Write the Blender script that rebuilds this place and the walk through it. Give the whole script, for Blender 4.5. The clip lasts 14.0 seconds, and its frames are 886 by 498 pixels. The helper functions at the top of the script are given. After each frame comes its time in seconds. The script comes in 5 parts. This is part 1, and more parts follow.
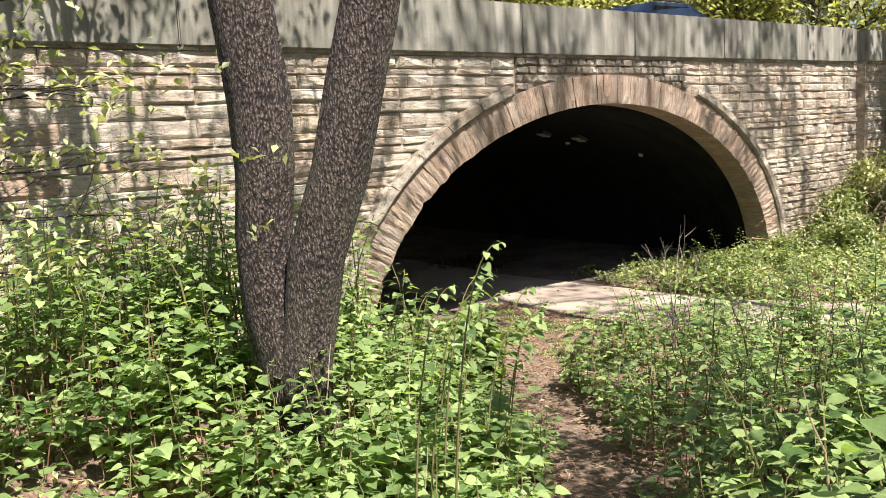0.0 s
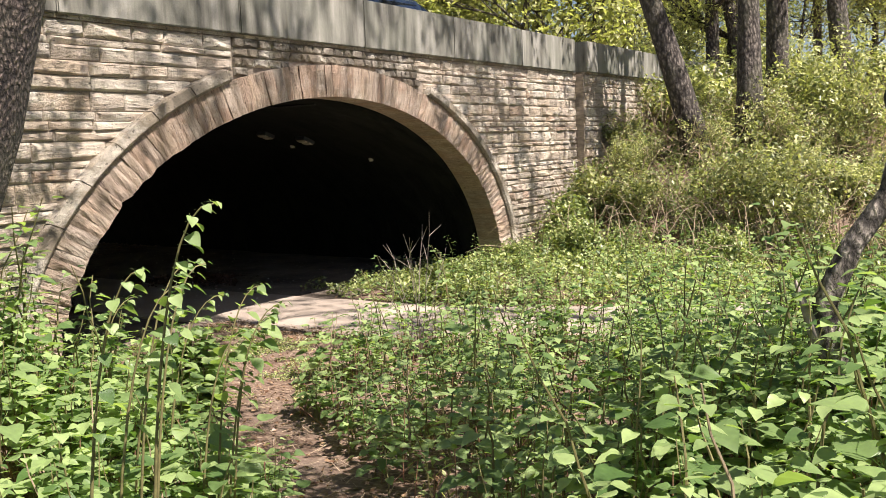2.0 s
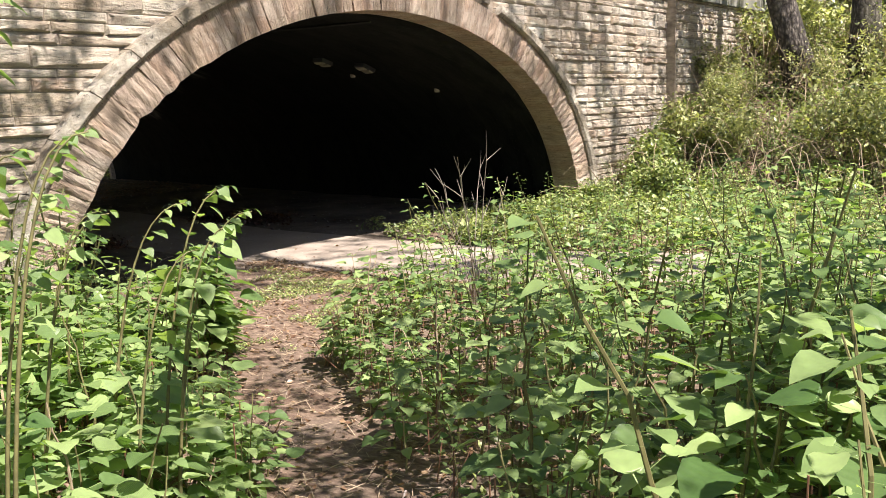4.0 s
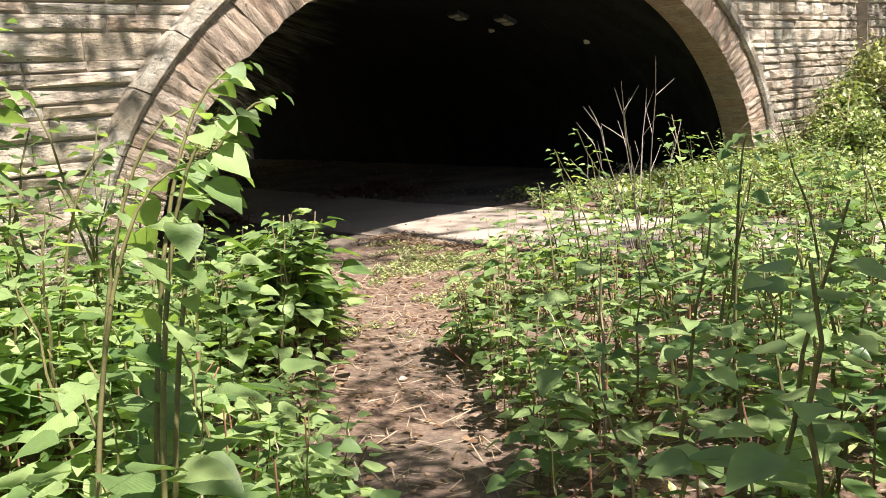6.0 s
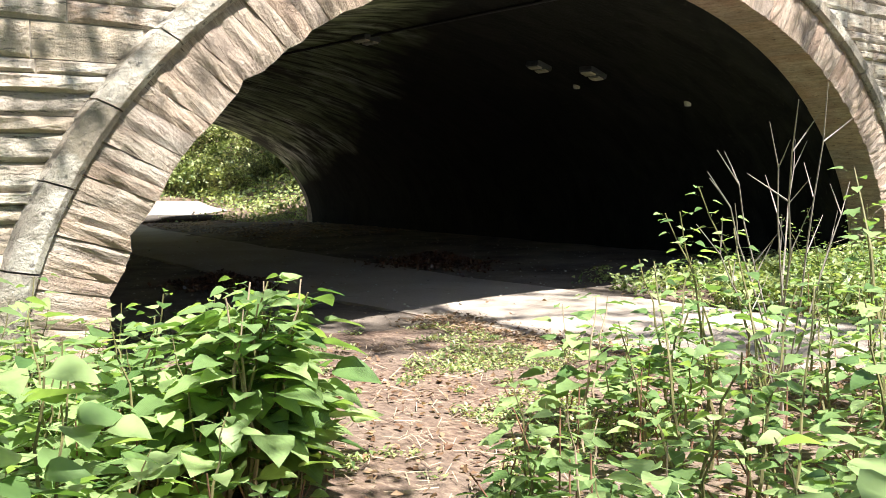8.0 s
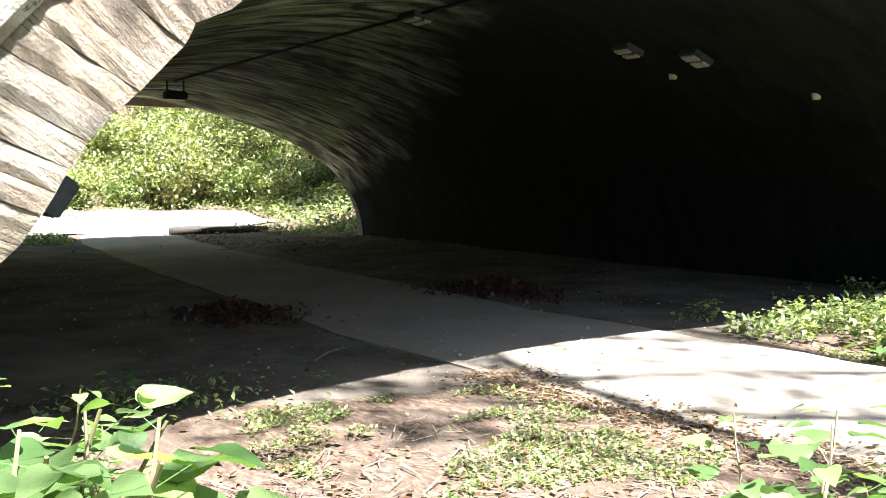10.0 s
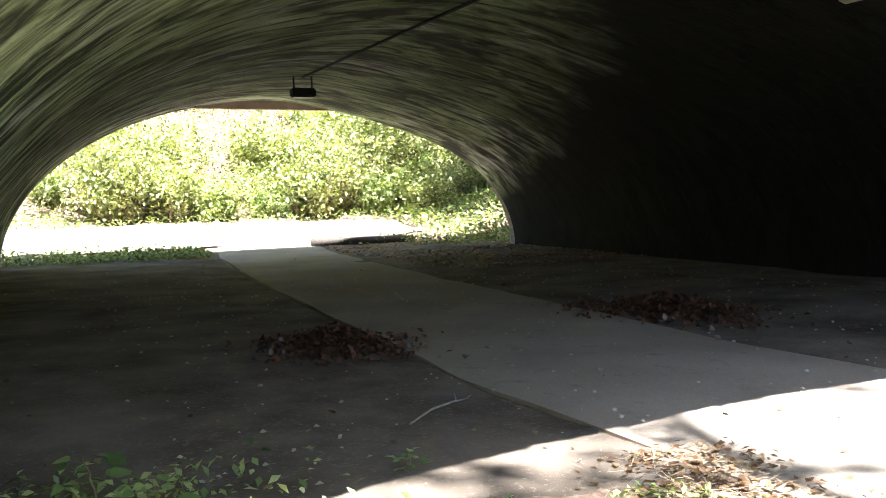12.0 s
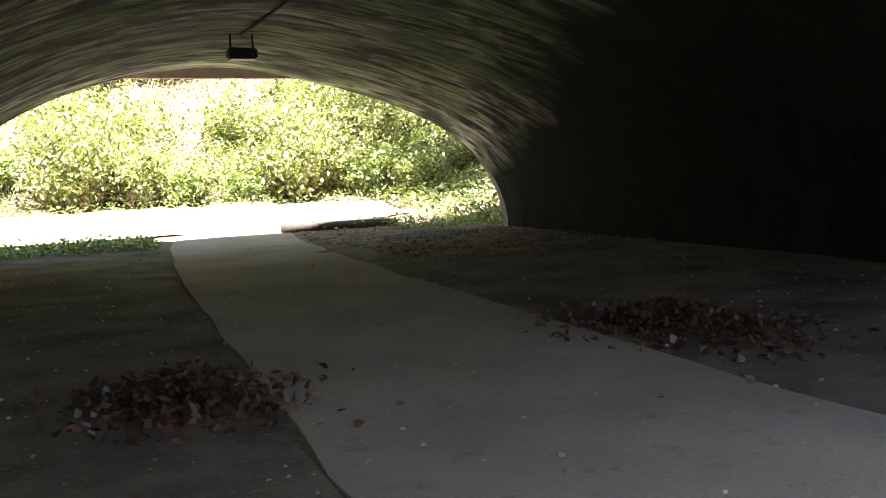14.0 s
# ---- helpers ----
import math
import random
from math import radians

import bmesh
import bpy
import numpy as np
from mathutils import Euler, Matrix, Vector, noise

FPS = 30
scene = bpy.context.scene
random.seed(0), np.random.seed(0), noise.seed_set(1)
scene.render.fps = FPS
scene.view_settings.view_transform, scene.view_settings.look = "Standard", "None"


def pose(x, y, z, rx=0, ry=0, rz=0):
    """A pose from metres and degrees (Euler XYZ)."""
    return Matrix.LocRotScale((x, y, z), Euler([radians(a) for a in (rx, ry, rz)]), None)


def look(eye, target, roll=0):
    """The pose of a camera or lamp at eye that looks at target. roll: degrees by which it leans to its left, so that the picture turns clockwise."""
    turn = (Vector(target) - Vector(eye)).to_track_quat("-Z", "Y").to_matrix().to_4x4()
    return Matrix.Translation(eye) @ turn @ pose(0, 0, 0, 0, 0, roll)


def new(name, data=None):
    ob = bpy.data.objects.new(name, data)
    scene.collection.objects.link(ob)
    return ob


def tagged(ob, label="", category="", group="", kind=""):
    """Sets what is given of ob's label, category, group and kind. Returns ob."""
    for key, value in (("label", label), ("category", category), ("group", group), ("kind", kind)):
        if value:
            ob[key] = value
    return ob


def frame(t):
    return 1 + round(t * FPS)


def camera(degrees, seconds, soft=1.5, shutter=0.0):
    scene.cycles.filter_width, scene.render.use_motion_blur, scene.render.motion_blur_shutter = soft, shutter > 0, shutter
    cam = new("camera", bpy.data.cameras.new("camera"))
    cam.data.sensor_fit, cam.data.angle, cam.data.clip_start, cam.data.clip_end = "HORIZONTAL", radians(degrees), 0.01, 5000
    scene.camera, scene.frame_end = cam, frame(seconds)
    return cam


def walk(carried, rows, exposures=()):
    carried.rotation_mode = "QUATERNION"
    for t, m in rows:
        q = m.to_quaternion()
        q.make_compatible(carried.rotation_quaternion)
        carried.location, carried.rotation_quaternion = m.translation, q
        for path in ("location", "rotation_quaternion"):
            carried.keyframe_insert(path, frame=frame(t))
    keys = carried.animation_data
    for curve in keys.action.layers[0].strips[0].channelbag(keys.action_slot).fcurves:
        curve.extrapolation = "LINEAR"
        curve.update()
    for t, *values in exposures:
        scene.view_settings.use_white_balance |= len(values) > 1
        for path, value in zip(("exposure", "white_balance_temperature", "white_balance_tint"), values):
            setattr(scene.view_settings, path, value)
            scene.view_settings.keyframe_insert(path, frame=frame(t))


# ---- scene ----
# ---- camera and walk ----
cam = camera(51.2, 14.0, soft=0.9)
PATH = [
    (0, (-14.95, -11.775, 3.643), (-13.643, -10.284, 3.386), -2.8),
    (0.5, (-14.736, -11.368, 3.501), (-13.271, -10.018, 3.32), -3.7),
    (1, (-14.381, -11.033, 3.387), (-12.858, -9.743, 3.254), -4.3),
    (1.5, (-14.032, -10.705, 3.24), (-12.38, -9.61, 2.971), -2.9),
    (2, (-13.637, -10.473, 3.114), (-11.944, -9.434, 2.884), -2.0),
    (2.5, (-13.204, -10.255, 2.996), (-11.452, -9.33, 2.726), -2.7),
    (3, (-12.889, -10.192, 2.881), (-11.197, -9.17, 2.573), -2.6),
    (3.5, (-12.471, -10.036, 2.726), (-10.789, -9.01, 2.384), -2.2),
    (4, (-11.98, -9.775, 2.584), (-10.399, -8.592, 2.262), -1.6),
    (4.2, (-11.791, -9.633, 2.498), (-10.248, -8.399, 2.185), -2.3),
    (6.3, (-10.158, -8.248, 2.006), (-8.804, -6.816, 1.665), -3.3),
    (6.5, (-9.99, -8.088, 1.979), (-8.634, -6.662, 1.62), -2.3),
    (6.6, (-9.895, -8.006, 1.965), (-8.548, -6.578, 1.581), -2.0),
    (7, (-9.532, -7.655, 1.891), (-8.271, -6.142, 1.542), -3.2),
    (7.5, (-9.1, -7.243, 1.811), (-7.817, -5.724, 1.598), -2.8),
    (7.6, (-8.987, -7.14, 1.79), (-7.695, -5.629, 1.568), -2.3),
    (7.7, (-8.882, -7.033, 1.771), (-7.578, -5.528, 1.584), -1.6),
    (9.8, (-6.996, -4.752, 1.627), (-5.814, -3.15, 1.442), 0.5),
    (10, (-6.82, -4.541, 1.652), (-5.647, -2.928, 1.507), -0.1),
    (10.5, (-6.473, -4.044, 1.589), (-5.334, -2.405, 1.457), -0.5),
    (11, (-6.041, -3.538, 1.564), (-5.112, -1.771, 1.44), -1.6),
    (11.5, (-5.683, -3.029, 1.535), (-4.893, -1.194, 1.446), -2.2),
    (12, (-5.218, -2.493, 1.5), (-4.347, -0.697, 1.378), -1.5),
    (12.5, (-4.722, -1.901, 1.488), (-3.873, -0.094, 1.371), -2.4),
    (13, (-4.238, -1.307, 1.471), (-3.355, 0.482, 1.332), -3.1),
    (13.5, (-3.755, -0.734, 1.453), (-2.997, 1.112, 1.318), -4.0),
    (14, (-3.227, -0.196, 1.459), (-2.391, 1.613, 1.29), -2.6),
]
walk(cam, [(t, look(eye, target, roll)) for t, eye, target, roll in PATH],
     exposures=[(0, 1.28, 6400, 16), (1.5, 1.15, 6400, 17), (2.5, 1.25, 6400, 18), (4.2, 1.35, 6300, 16), (6.3, 1.5, 6300, 14), (7.7, 1.8, 6000, 11), (9.8, 2.3, 5600, 7), (10.5, 2.55, 5650, 7), (11.0, 2.7, 5700, 8), (12.0, 3.1, 5700, 10), (12.5, 3.15, 5800, 11), (14.0, 3.1, 5900, 13)])

# ---- world, sun, exposure ----
SUN_EL, SUN_AZ = 60.0, 4.0          # degrees; azimuth measured from -y towards -x
sun_dir = Vector((-math.cos(radians(SUN_EL)) * math.sin(radians(SUN_AZ)),
                  -math.cos(radians(SUN_EL)) * math.cos(radians(SUN_AZ)), math.sin(radians(SUN_EL))))
world = bpy.data.worlds.new("world")
scene.world = world
world.use_nodes = True
wn = world.node_tree
sky = wn.nodes.new("ShaderNodeTexSky")
sky.sky_type, sky.sun_disc = "NISHITA", False
sky.sun_elevation, sky.sun_rotation = radians(SUN_EL), radians(180.0 + SUN_AZ)
wn.links.new(sky.outputs[0], wn.nodes["Background"].inputs[0])
wn.nodes["Background"].inputs[1].default_value = 0.046
sun = new("sun", bpy.data.lights.new("sun", "SUN"))
sun.data.energy, sun.data.angle, sun.data.color = 5.0, radians(0.55), (1.0, 0.94, 0.84)
sun.matrix_world = look(sun_dir * 60, (0, 0, 0))

# ---- numbers of the place ----
X0 = -0.115                          # middle of the arch at the south face
SKEW = 0.06                          # the tunnel drifts to +x as it goes north
A_IN, B_IN = 6.165, 3.985              # half span and rise of the arch stones' inner edge
A_RING, B_RING = 6.74, 4.55          # their outer edge
A_HOOD, B_HOOD = 6.97, 4.74          # outer edge of the hood mould
Y_NORTH = 19.5
DECK = 4.86
PAR_TOP = 5.8


def smooth(v):
    v = min(1.0, max(0.0, v))
    return v * v * (3 - 2 * v)


def pav_mid(y):
    return float(np.interp(y, (-24, -14, -9, -5, -2, 0, 3.4, 5.4, 14, 21, 26, 40), (16.0, 7.2, 3.4, 1.05, -0.2, -0.4, -0.5, -0.36, 0.42, 1.35, 2.4, 6.5)))


PAV_HALF = 1.46
FOOT = [(-16.5, -13.2), (-15.0, -11.8), (-13.2, -10.3), (-12.0, -9.7), (-10.2, -8.2), (-9.2, -7.2), (-7.1, -4.8), (-5.8, -3.05), (-4.4, -1.3), (-3.2, 0.3)]


def foot_distance(x, y):
    best = 99.0
    for (ax, ay), (bx, by) in zip(FOOT, FOOT[1:]):
        dx, dy = bx - ax, by - ay
        k = min(1.0, max(0.0, ((x - ax) * dx + (y - ay) * dy) / (dx * dx + dy * dy)))
        best = min(best, math.hypot(x - ax - k * dx, y - ay - k * dy))
    return best


def ground_z(x, y):
    """Height of the earth outside and on the tunnel floor."""
    if y > 0.4:
        if y < Y_NORTH - 0.2:
            side = abs(x - X0 - SKEW * y)
            return 0.05 * smooth((side - 1.8) / 3) + 0.03 * noise.noise((x * 0.8, y * 0.8, 3.0))
        far = np.interp(y, (20, 23.5, 27, 31, 34, 40, 50, 90), (0.0, 0.05, 0.35, 0.95, 2.0, 6.0, 11.0, 16.0))
        east = np.interp(x - (y - 20) * 0.35, (6.5, 9, 14, 22), (0.0, 0.8, 2.6, 4.0)) * smooth((y - 20.5) / 4)
        west = np.interp(-x, (6, 12, 20), (0.0, 0.7, 2.5)) * smooth((y - 21) / 6)
        return float(far + east + west + 0.05 * noise.noise((x * 0.7, y * 0.7, 3.0)) - 0.03 * (abs(x - pav_mid(y)) < 1.5))
    back = float(np.interp(-y, (0, 3, 4.8, 7.3, 8.1, 9.8, 10.6, 11.8, 14, 20, 40), (0, 0.03, 0.1, 0.28, 0.47, 1.08, 1.5, 2.05, 2.8, 3.6, 4.5)))
    back *= smooth((pav_mid(y) - 2.2 - x) / 7.0)
    left = 1.25 * smooth((-7.3 - x) / 3.2) * (1 - smooth((-y - 3.8) / 2.6))
    right = float(np.interp(x - max(0.0, -y - 4) * 0.9, (2.6, 5.0, 7.0, 8.5, 10.0, 13.0, 17.0, 26.0, 60.0), (0.0, 0.12, 0.3, 0.85, 1.55, 2.7, 3.6, 4.6, 7.0)))
    z = back + left + right
    bump = 0.05 * noise.noise((x * 0.9, y * 0.9, 0.0)) + 0.02 * noise.noise((x * 3.1, y * 3.1, 5.0))
    off = smooth((abs(x - pav_mid(y)) - PAV_HALF) / 0.5)
    return z + bump * off - 0.018 * (1 - off)


# ---- materials ----
def material(name):
    m = bpy.data.materials.new(name)
    m.use_nodes = True
    return m, m.node_tree, m.node_tree.nodes["Principled BSDF"]


def node(nt, kind, **values):
    n = nt.nodes.new(kind)
    for key, value in values.items():
        n.inputs[key.replace("_", " ")].default_value = value
    return n


def ramp(nt, source, stops):
    r = nt.nodes.new("ShaderNodeValToRGB")
    while len(r.color_ramp.elements) < len(stops):
        r.color_ramp.elements.new(0.5)
    for e, (p, c) in zip(r.color_ramp.elements, stops):
        e.position, e.color = p, (*c, 1)
    nt.links.new(source, r.inputs[0])
    return r.outputs[0]


def coords(nt, scale=(1, 1, 1), kind="Object"):
    if kind == "World":
        src = nt.nodes.new("ShaderNodeNewGeometry").outputs["Position"]
    else:
        src = nt.nodes.new("ShaderNodeTexCoord").outputs[kind]
    mp = nt.nodes.new("ShaderNodeMapping")
    mp.inputs["Scale"].default_value = scale
    nt.links.new(src, mp.inputs[0])
    return mp.outputs[0]


def noise_tex(nt, vec, scale, detail=6.0, rough=0.6):
    n = node(nt, "ShaderNodeTexNoise", Scale=scale, Detail=detail, Roughness=rough)
    nt.links.new(vec, n.inputs["Vector"])
    return n.outputs["Fac"]


def mix(nt, fac, a, b, mode="MIX"):
    n = nt.nodes.new("ShaderNodeMix")
    n.data_type, n.blend_type = "RGBA", mode
    for sock, val in ((n.inputs["Factor"], fac), (n.inputs["A"], a), (n.inputs["B"], b)):
        if isinstance(val, (int, float)):
            sock.default_value = val
        elif isinstance(val, tuple):
            sock.default_value = (*val, 1)
        else:
            nt.links.new(val, sock)
    return n.outputs["Result"]


def bump(nt, bsdf, height, strength=0.5, distance=0.02):
    b = node(nt, "ShaderNodeBump", Strength=strength, Distance=distance)
    nt.links.new(height, b.inputs["Height"])
    nt.links.new(b.outputs[0], bsdf.inputs["Normal"])


def random_of(nt, island=False):
    if island:
        return nt.nodes.new("ShaderNodeNewGeometry").outputs["Random Per Island"]
    return nt.nodes.new("ShaderNodeObjectInfo").outputs["Random"]


def stone_material(name, tints, streak, island=False, dark=(0.10, 0.09, 0.075), space="World", bloomed=0.85):
    m, nt, b = material(name)
    base = ramp(nt, random_of(nt, island), [(i / max(1, len(tints) - 1), c) for i, c in enumerate(tints)])
    grain = noise_tex(nt, coords(nt, streak, space), 1.0, 8, 0.65)
    blot = noise_tex(nt, coords(nt, (0.9, 0.9, 0.9), "World"), 1.0, 4, 0.6)
    c = mix(nt, ramp(nt, grain, [(0.36, (0, 0, 0)), (0.60, (1, 1, 1))]), dark, base)
    c = mix(nt, 0.55, c, base)
    c = mix(nt, ramp(nt, blot, [(0.5, (0, 0, 0)), (0.74, (0.45, 0.45, 0.45))]), c, (0.24, 0.20, 0.14))
    bloom = noise_tex(nt, coords(nt, (1.3, 1.3, 2.2), "World"), 1.0, 6, 0.68)
    c = mix(nt, ramp(nt, bloom, [(0.50, (0, 0, 0)), (0.64, (bloomed, bloomed, bloomed))]), c, (0.74, 0.69, 0.60))
    split = noise_tex(nt, coords(nt, tuple(v * 2.6 for v in streak), space), 1.0, 5, 0.6)
    c = mix(nt, ramp(nt, split, [(0.34, (0.8, 0.8, 0.8)), (0.41, (0, 0, 0))]), c, tuple(v * 0.9 for v in dark))
    fine = noise_tex(nt, coords(nt, (30, 30, 30), "World"), 1.0, 5, 0.7)
    c = mix(nt, 0.25, c, ramp(nt, fine, [(0.3, (0.18, 0.15, 0.11)), (0.7, (0.62, 0.54, 0.42))]), "OVERLAY")
    nt.links.new(c, b.inputs["Base Color"])
    b.inputs["Roughness"].default_value = 0.92
    add = nt.nodes.new("ShaderNodeMath")
    add.operation = "ADD"
    nt.links.new(grain, add.inputs[0]), nt.links.new(fine, add.inputs[1])
    bump(nt, b, add.outputs[0], 1.0, 0.05)
    return m


SANDSTONE = stone_material("sandstone", [(0.60, 0.48, 0.36), (0.70, 0.61, 0.50), (0.56, 0.47, 0.38), (0.70, 0.58, 0.43), (0.69, 0.64, 0.56), (0.57, 0.41, 0.30)], (2.2, 2.2, 13.0))
SANDSTONE_FAR = stone_material("sandstone_far", [(0.62, 0.50, 0.38), (0.70, 0.61, 0.50), (0.58, 0.49, 0.40), (0.70, 0.65, 0.57)], (2.2, 2.2, 13.0), True)
RINGSTONE = stone_material("arch_stone", [(0.55, 0.42, 0.31), (0.50, 0.39, 0.30), (0.59, 0.48, 0.38), (0.51, 0.36, 0.265), (0.47, 0.39, 0.32)], (26.0, 4.0, 1.3), dark=(0.10, 0.065, 0.045), space="Object", bloomed=0.3)
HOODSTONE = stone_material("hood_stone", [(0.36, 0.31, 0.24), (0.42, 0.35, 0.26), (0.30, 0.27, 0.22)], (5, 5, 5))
RUBBLE = stone_material("rubble_stone", [(0.24, 0.21, 0.17), (0.33, 0.28, 0.21), (0.20, 0.18, 0.15)], (5, 5, 9))


def mortar_material():
    m, nt, b = material("mortar")
    n = noise_tex(nt, coords(nt, (5, 5, 11), "World"), 1.0, 7)
    nt.links.new(ramp(nt, n, [(0.3, (0.17, 0.135, 0.10)), (0.7, (0.42, 0.35, 0.27))]), b.inputs["Base Color"])
    b.inputs["Roughness"].default_value = 0.95
    bump(nt, b, n, 0.8, 0.03)
    return m


MORTAR = mortar_material()


def parapet_material():
    m, nt, b = material("weathered_concrete")
    drip = noise_tex(nt, coords(nt, (3.2, 3.2, 0.35), "World"), 1.0, 7, 0.6)
    cloud = noise_tex(nt, coords(nt, (0.8, 0.8, 1.1), "World"), 1.0, 5)
    fine = noise_tex(nt, coords(nt, (45, 45, 45), "World"), 1.0, 4)
    c = ramp(nt, drip, [(0.34, (0.06, 0.058, 0.045)), (0.5, (0.21, 0.20, 0.165)), (0.68, (0.40, 0.38, 0.33))])
    c = mix(nt, ramp(nt, cloud, [(0.42, (0, 0, 0)), (0.7, (0.7, 0.7, 0.7))]), c, (0.20, 0.205, 0.16))
    c = mix(nt, 0.22, c, ramp(nt, fine, [(0.3, (0.25, 0.25, 0.25)), (0.7, (0.75, 0.75, 0.75))]), "OVERLAY")
    nt.links.new(c, b.inputs["Base Color"])
    b.inputs["Roughness"].default_value = 0.9
    bump(nt, b, fine, 0.35, 0.008)
    return m


PARAPET = parapet_material()


def lining_material():
    m, nt, b = material("stained_lining")
    uv = coords(nt, (1, 1, 1), "UV")

    def scaled(v):
        mp = nt.nodes.new("ShaderNodeMapping")
        mp.inputs["Scale"].default_value = v
        nt.links.new(uv, mp.inputs[0])
        return mp.outputs[0]
    sn = node(nt, "ShaderNodeTexNoise", Scale=1.0, Detail=8.0, Roughness=0.62, Distortion=0.9)
    nt.links.new(scaled((0.95, 2.9, 1)), sn.inputs["Vector"])
    streak = sn.outputs["Fac"]
    big = noise_tex(nt, scaled((0.34, 0.42, 1)), 1.0, 4, 0.6)
    patchy = noise_tex(nt, scaled((0.62, 0.75, 3)), 1.0, 6, 0.65)
    fine = noise_tex(nt, scaled((7, 14, 1)), 1.0, 6, 0.65)
    lime = ramp(nt, streak, [(0.39, (0.035, 0.035, 0.03)), (0.49, (0.22, 0.22, 0.195)), (0.61, (0.80, 0.79, 0.73))])
    algae = ramp(nt, streak, [(0.39, (0.03, 0.042, 0.018)), (0.61, (0.42, 0.50, 0.26))])
    lime = mix(nt, ramp(nt, big, [(0.32, (0, 0, 0)), (0.50, (0.9, 0.9, 0.9))]), lime, algae)
    lime = mix(nt, ramp(nt, patchy, [(0.52, (0, 0, 0)), (0.62, (0.9, 0.9, 0.9))]), lime, (0.035, 0.035, 0.028))
    flank_shade = ramp(nt, streak, [(0.35, (0.004, 0.0045, 0.004)), (0.7, (0.016, 0.016, 0.014))])
    # shade painted into the eastern flank's colour, easing off towards the far mouth
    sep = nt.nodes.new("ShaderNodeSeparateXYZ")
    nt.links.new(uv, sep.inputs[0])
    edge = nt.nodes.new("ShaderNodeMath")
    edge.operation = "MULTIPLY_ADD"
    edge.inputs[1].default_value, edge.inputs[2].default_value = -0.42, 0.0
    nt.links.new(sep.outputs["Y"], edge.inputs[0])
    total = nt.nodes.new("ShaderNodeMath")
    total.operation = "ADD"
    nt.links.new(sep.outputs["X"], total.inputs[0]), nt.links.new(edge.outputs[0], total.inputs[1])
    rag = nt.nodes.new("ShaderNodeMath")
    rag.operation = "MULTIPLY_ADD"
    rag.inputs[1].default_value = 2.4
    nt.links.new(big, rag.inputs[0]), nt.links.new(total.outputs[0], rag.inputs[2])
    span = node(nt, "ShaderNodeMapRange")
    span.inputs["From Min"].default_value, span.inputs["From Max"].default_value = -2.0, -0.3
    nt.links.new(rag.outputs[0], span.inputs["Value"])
    c = mix(nt, span.outputs["Result"], lime, flank_shade)
    c = mix(nt, ramp(nt, fine, [(0.60, (0, 0, 0)), (0.68, (0.8, 0.8, 0.8))]), c, (0.03, 0.028, 0.022))
    nt.links.new(c, b.inputs["Base Color"])
    b.inputs["Roughness"].default_value = 0.95
    b.inputs["Specular IOR Level"].default_value = 0.15
    bump(nt, b, fine, 0.6, 0.03)
    return m


LINING = lining_material()


def pavement_material():
    m, nt, b = material("worn_concrete_path")
    big = noise_tex(nt, coords(nt, (0.5, 0.5, 0.5), "World"), 1.0, 5)
    fine = noise_tex(nt, coords(nt, (60, 60, 60), "World"), 1.0, 4)
    mid = noise_tex(nt, coords(nt, (4, 4, 4), "World"), 1.0, 6, 0.65)
    c = ramp(nt, big, [(0.3, (0.27, 0.22, 0.175)), (0.7, (0.42, 0.35, 0.285))])
    c = mix(nt, ramp(nt, mid, [(0.56, (0, 0, 0)), (0.74, (0.6, 0.6, 0.6))]), c, (0.15, 0.13, 0.105))
    c = mix(nt, ramp(nt, mid, [(0.26, (0.6, 0.6, 0.6)), (0.34, (0, 0, 0))]), c, (0.42, 0.41, 0.38))
    c = mix(nt, 0.3, c, ramp(nt, fine, [(0.3, (0.25, 0.25, 0.25)), (0.7, (0.75, 0.75, 0.75))]), "OVERLAY")
    nt.links.new(c, b.inputs["Base Color"])
    b.inputs["Roughness"].default_value = 0.92
    b.inputs["Specular IOR Level"].default_value = 0.25
    bump(nt, b, fine, 0.4, 0.005)
    return m


PAVEMENT = pavement_material()


def soil_material():
    m, nt, b = material("litter_soil")
    big = noise_tex(nt, coords(nt, (0.7, 0.7, 0.7), "World"), 1.0, 5)
    straw = noise_tex(nt, coords(nt, (22, 9, 9), "World"), 1.0, 8, 0.7)
    fine = noise_tex(nt, coords(nt, (40, 40, 40), "World"), 1.0, 5, 0.7)
    c = ramp(nt, straw, [(0.32, (0.05, 0.03, 0.02)), (0.5, (0.16, 0.10, 0.068)), (0.68, (0.34, 0.25, 0.175))])
    c = mix(nt, ramp(nt, big, [(0.45, (0, 0, 0)), (0.65, (0.8, 0.8, 0.8))]), c, ramp(nt, fine, [(0.3, (0.09, 0.062, 0.044)), (0.7, (0.24, 0.18, 0.135))]))
    nt.links.new(c, b.inputs["Base Color"])
    b.inputs["Roughness"].default_value = 0.97
    bump(nt, b, straw, 0.9, 0.03)
    return m


SOIL = soil_material()


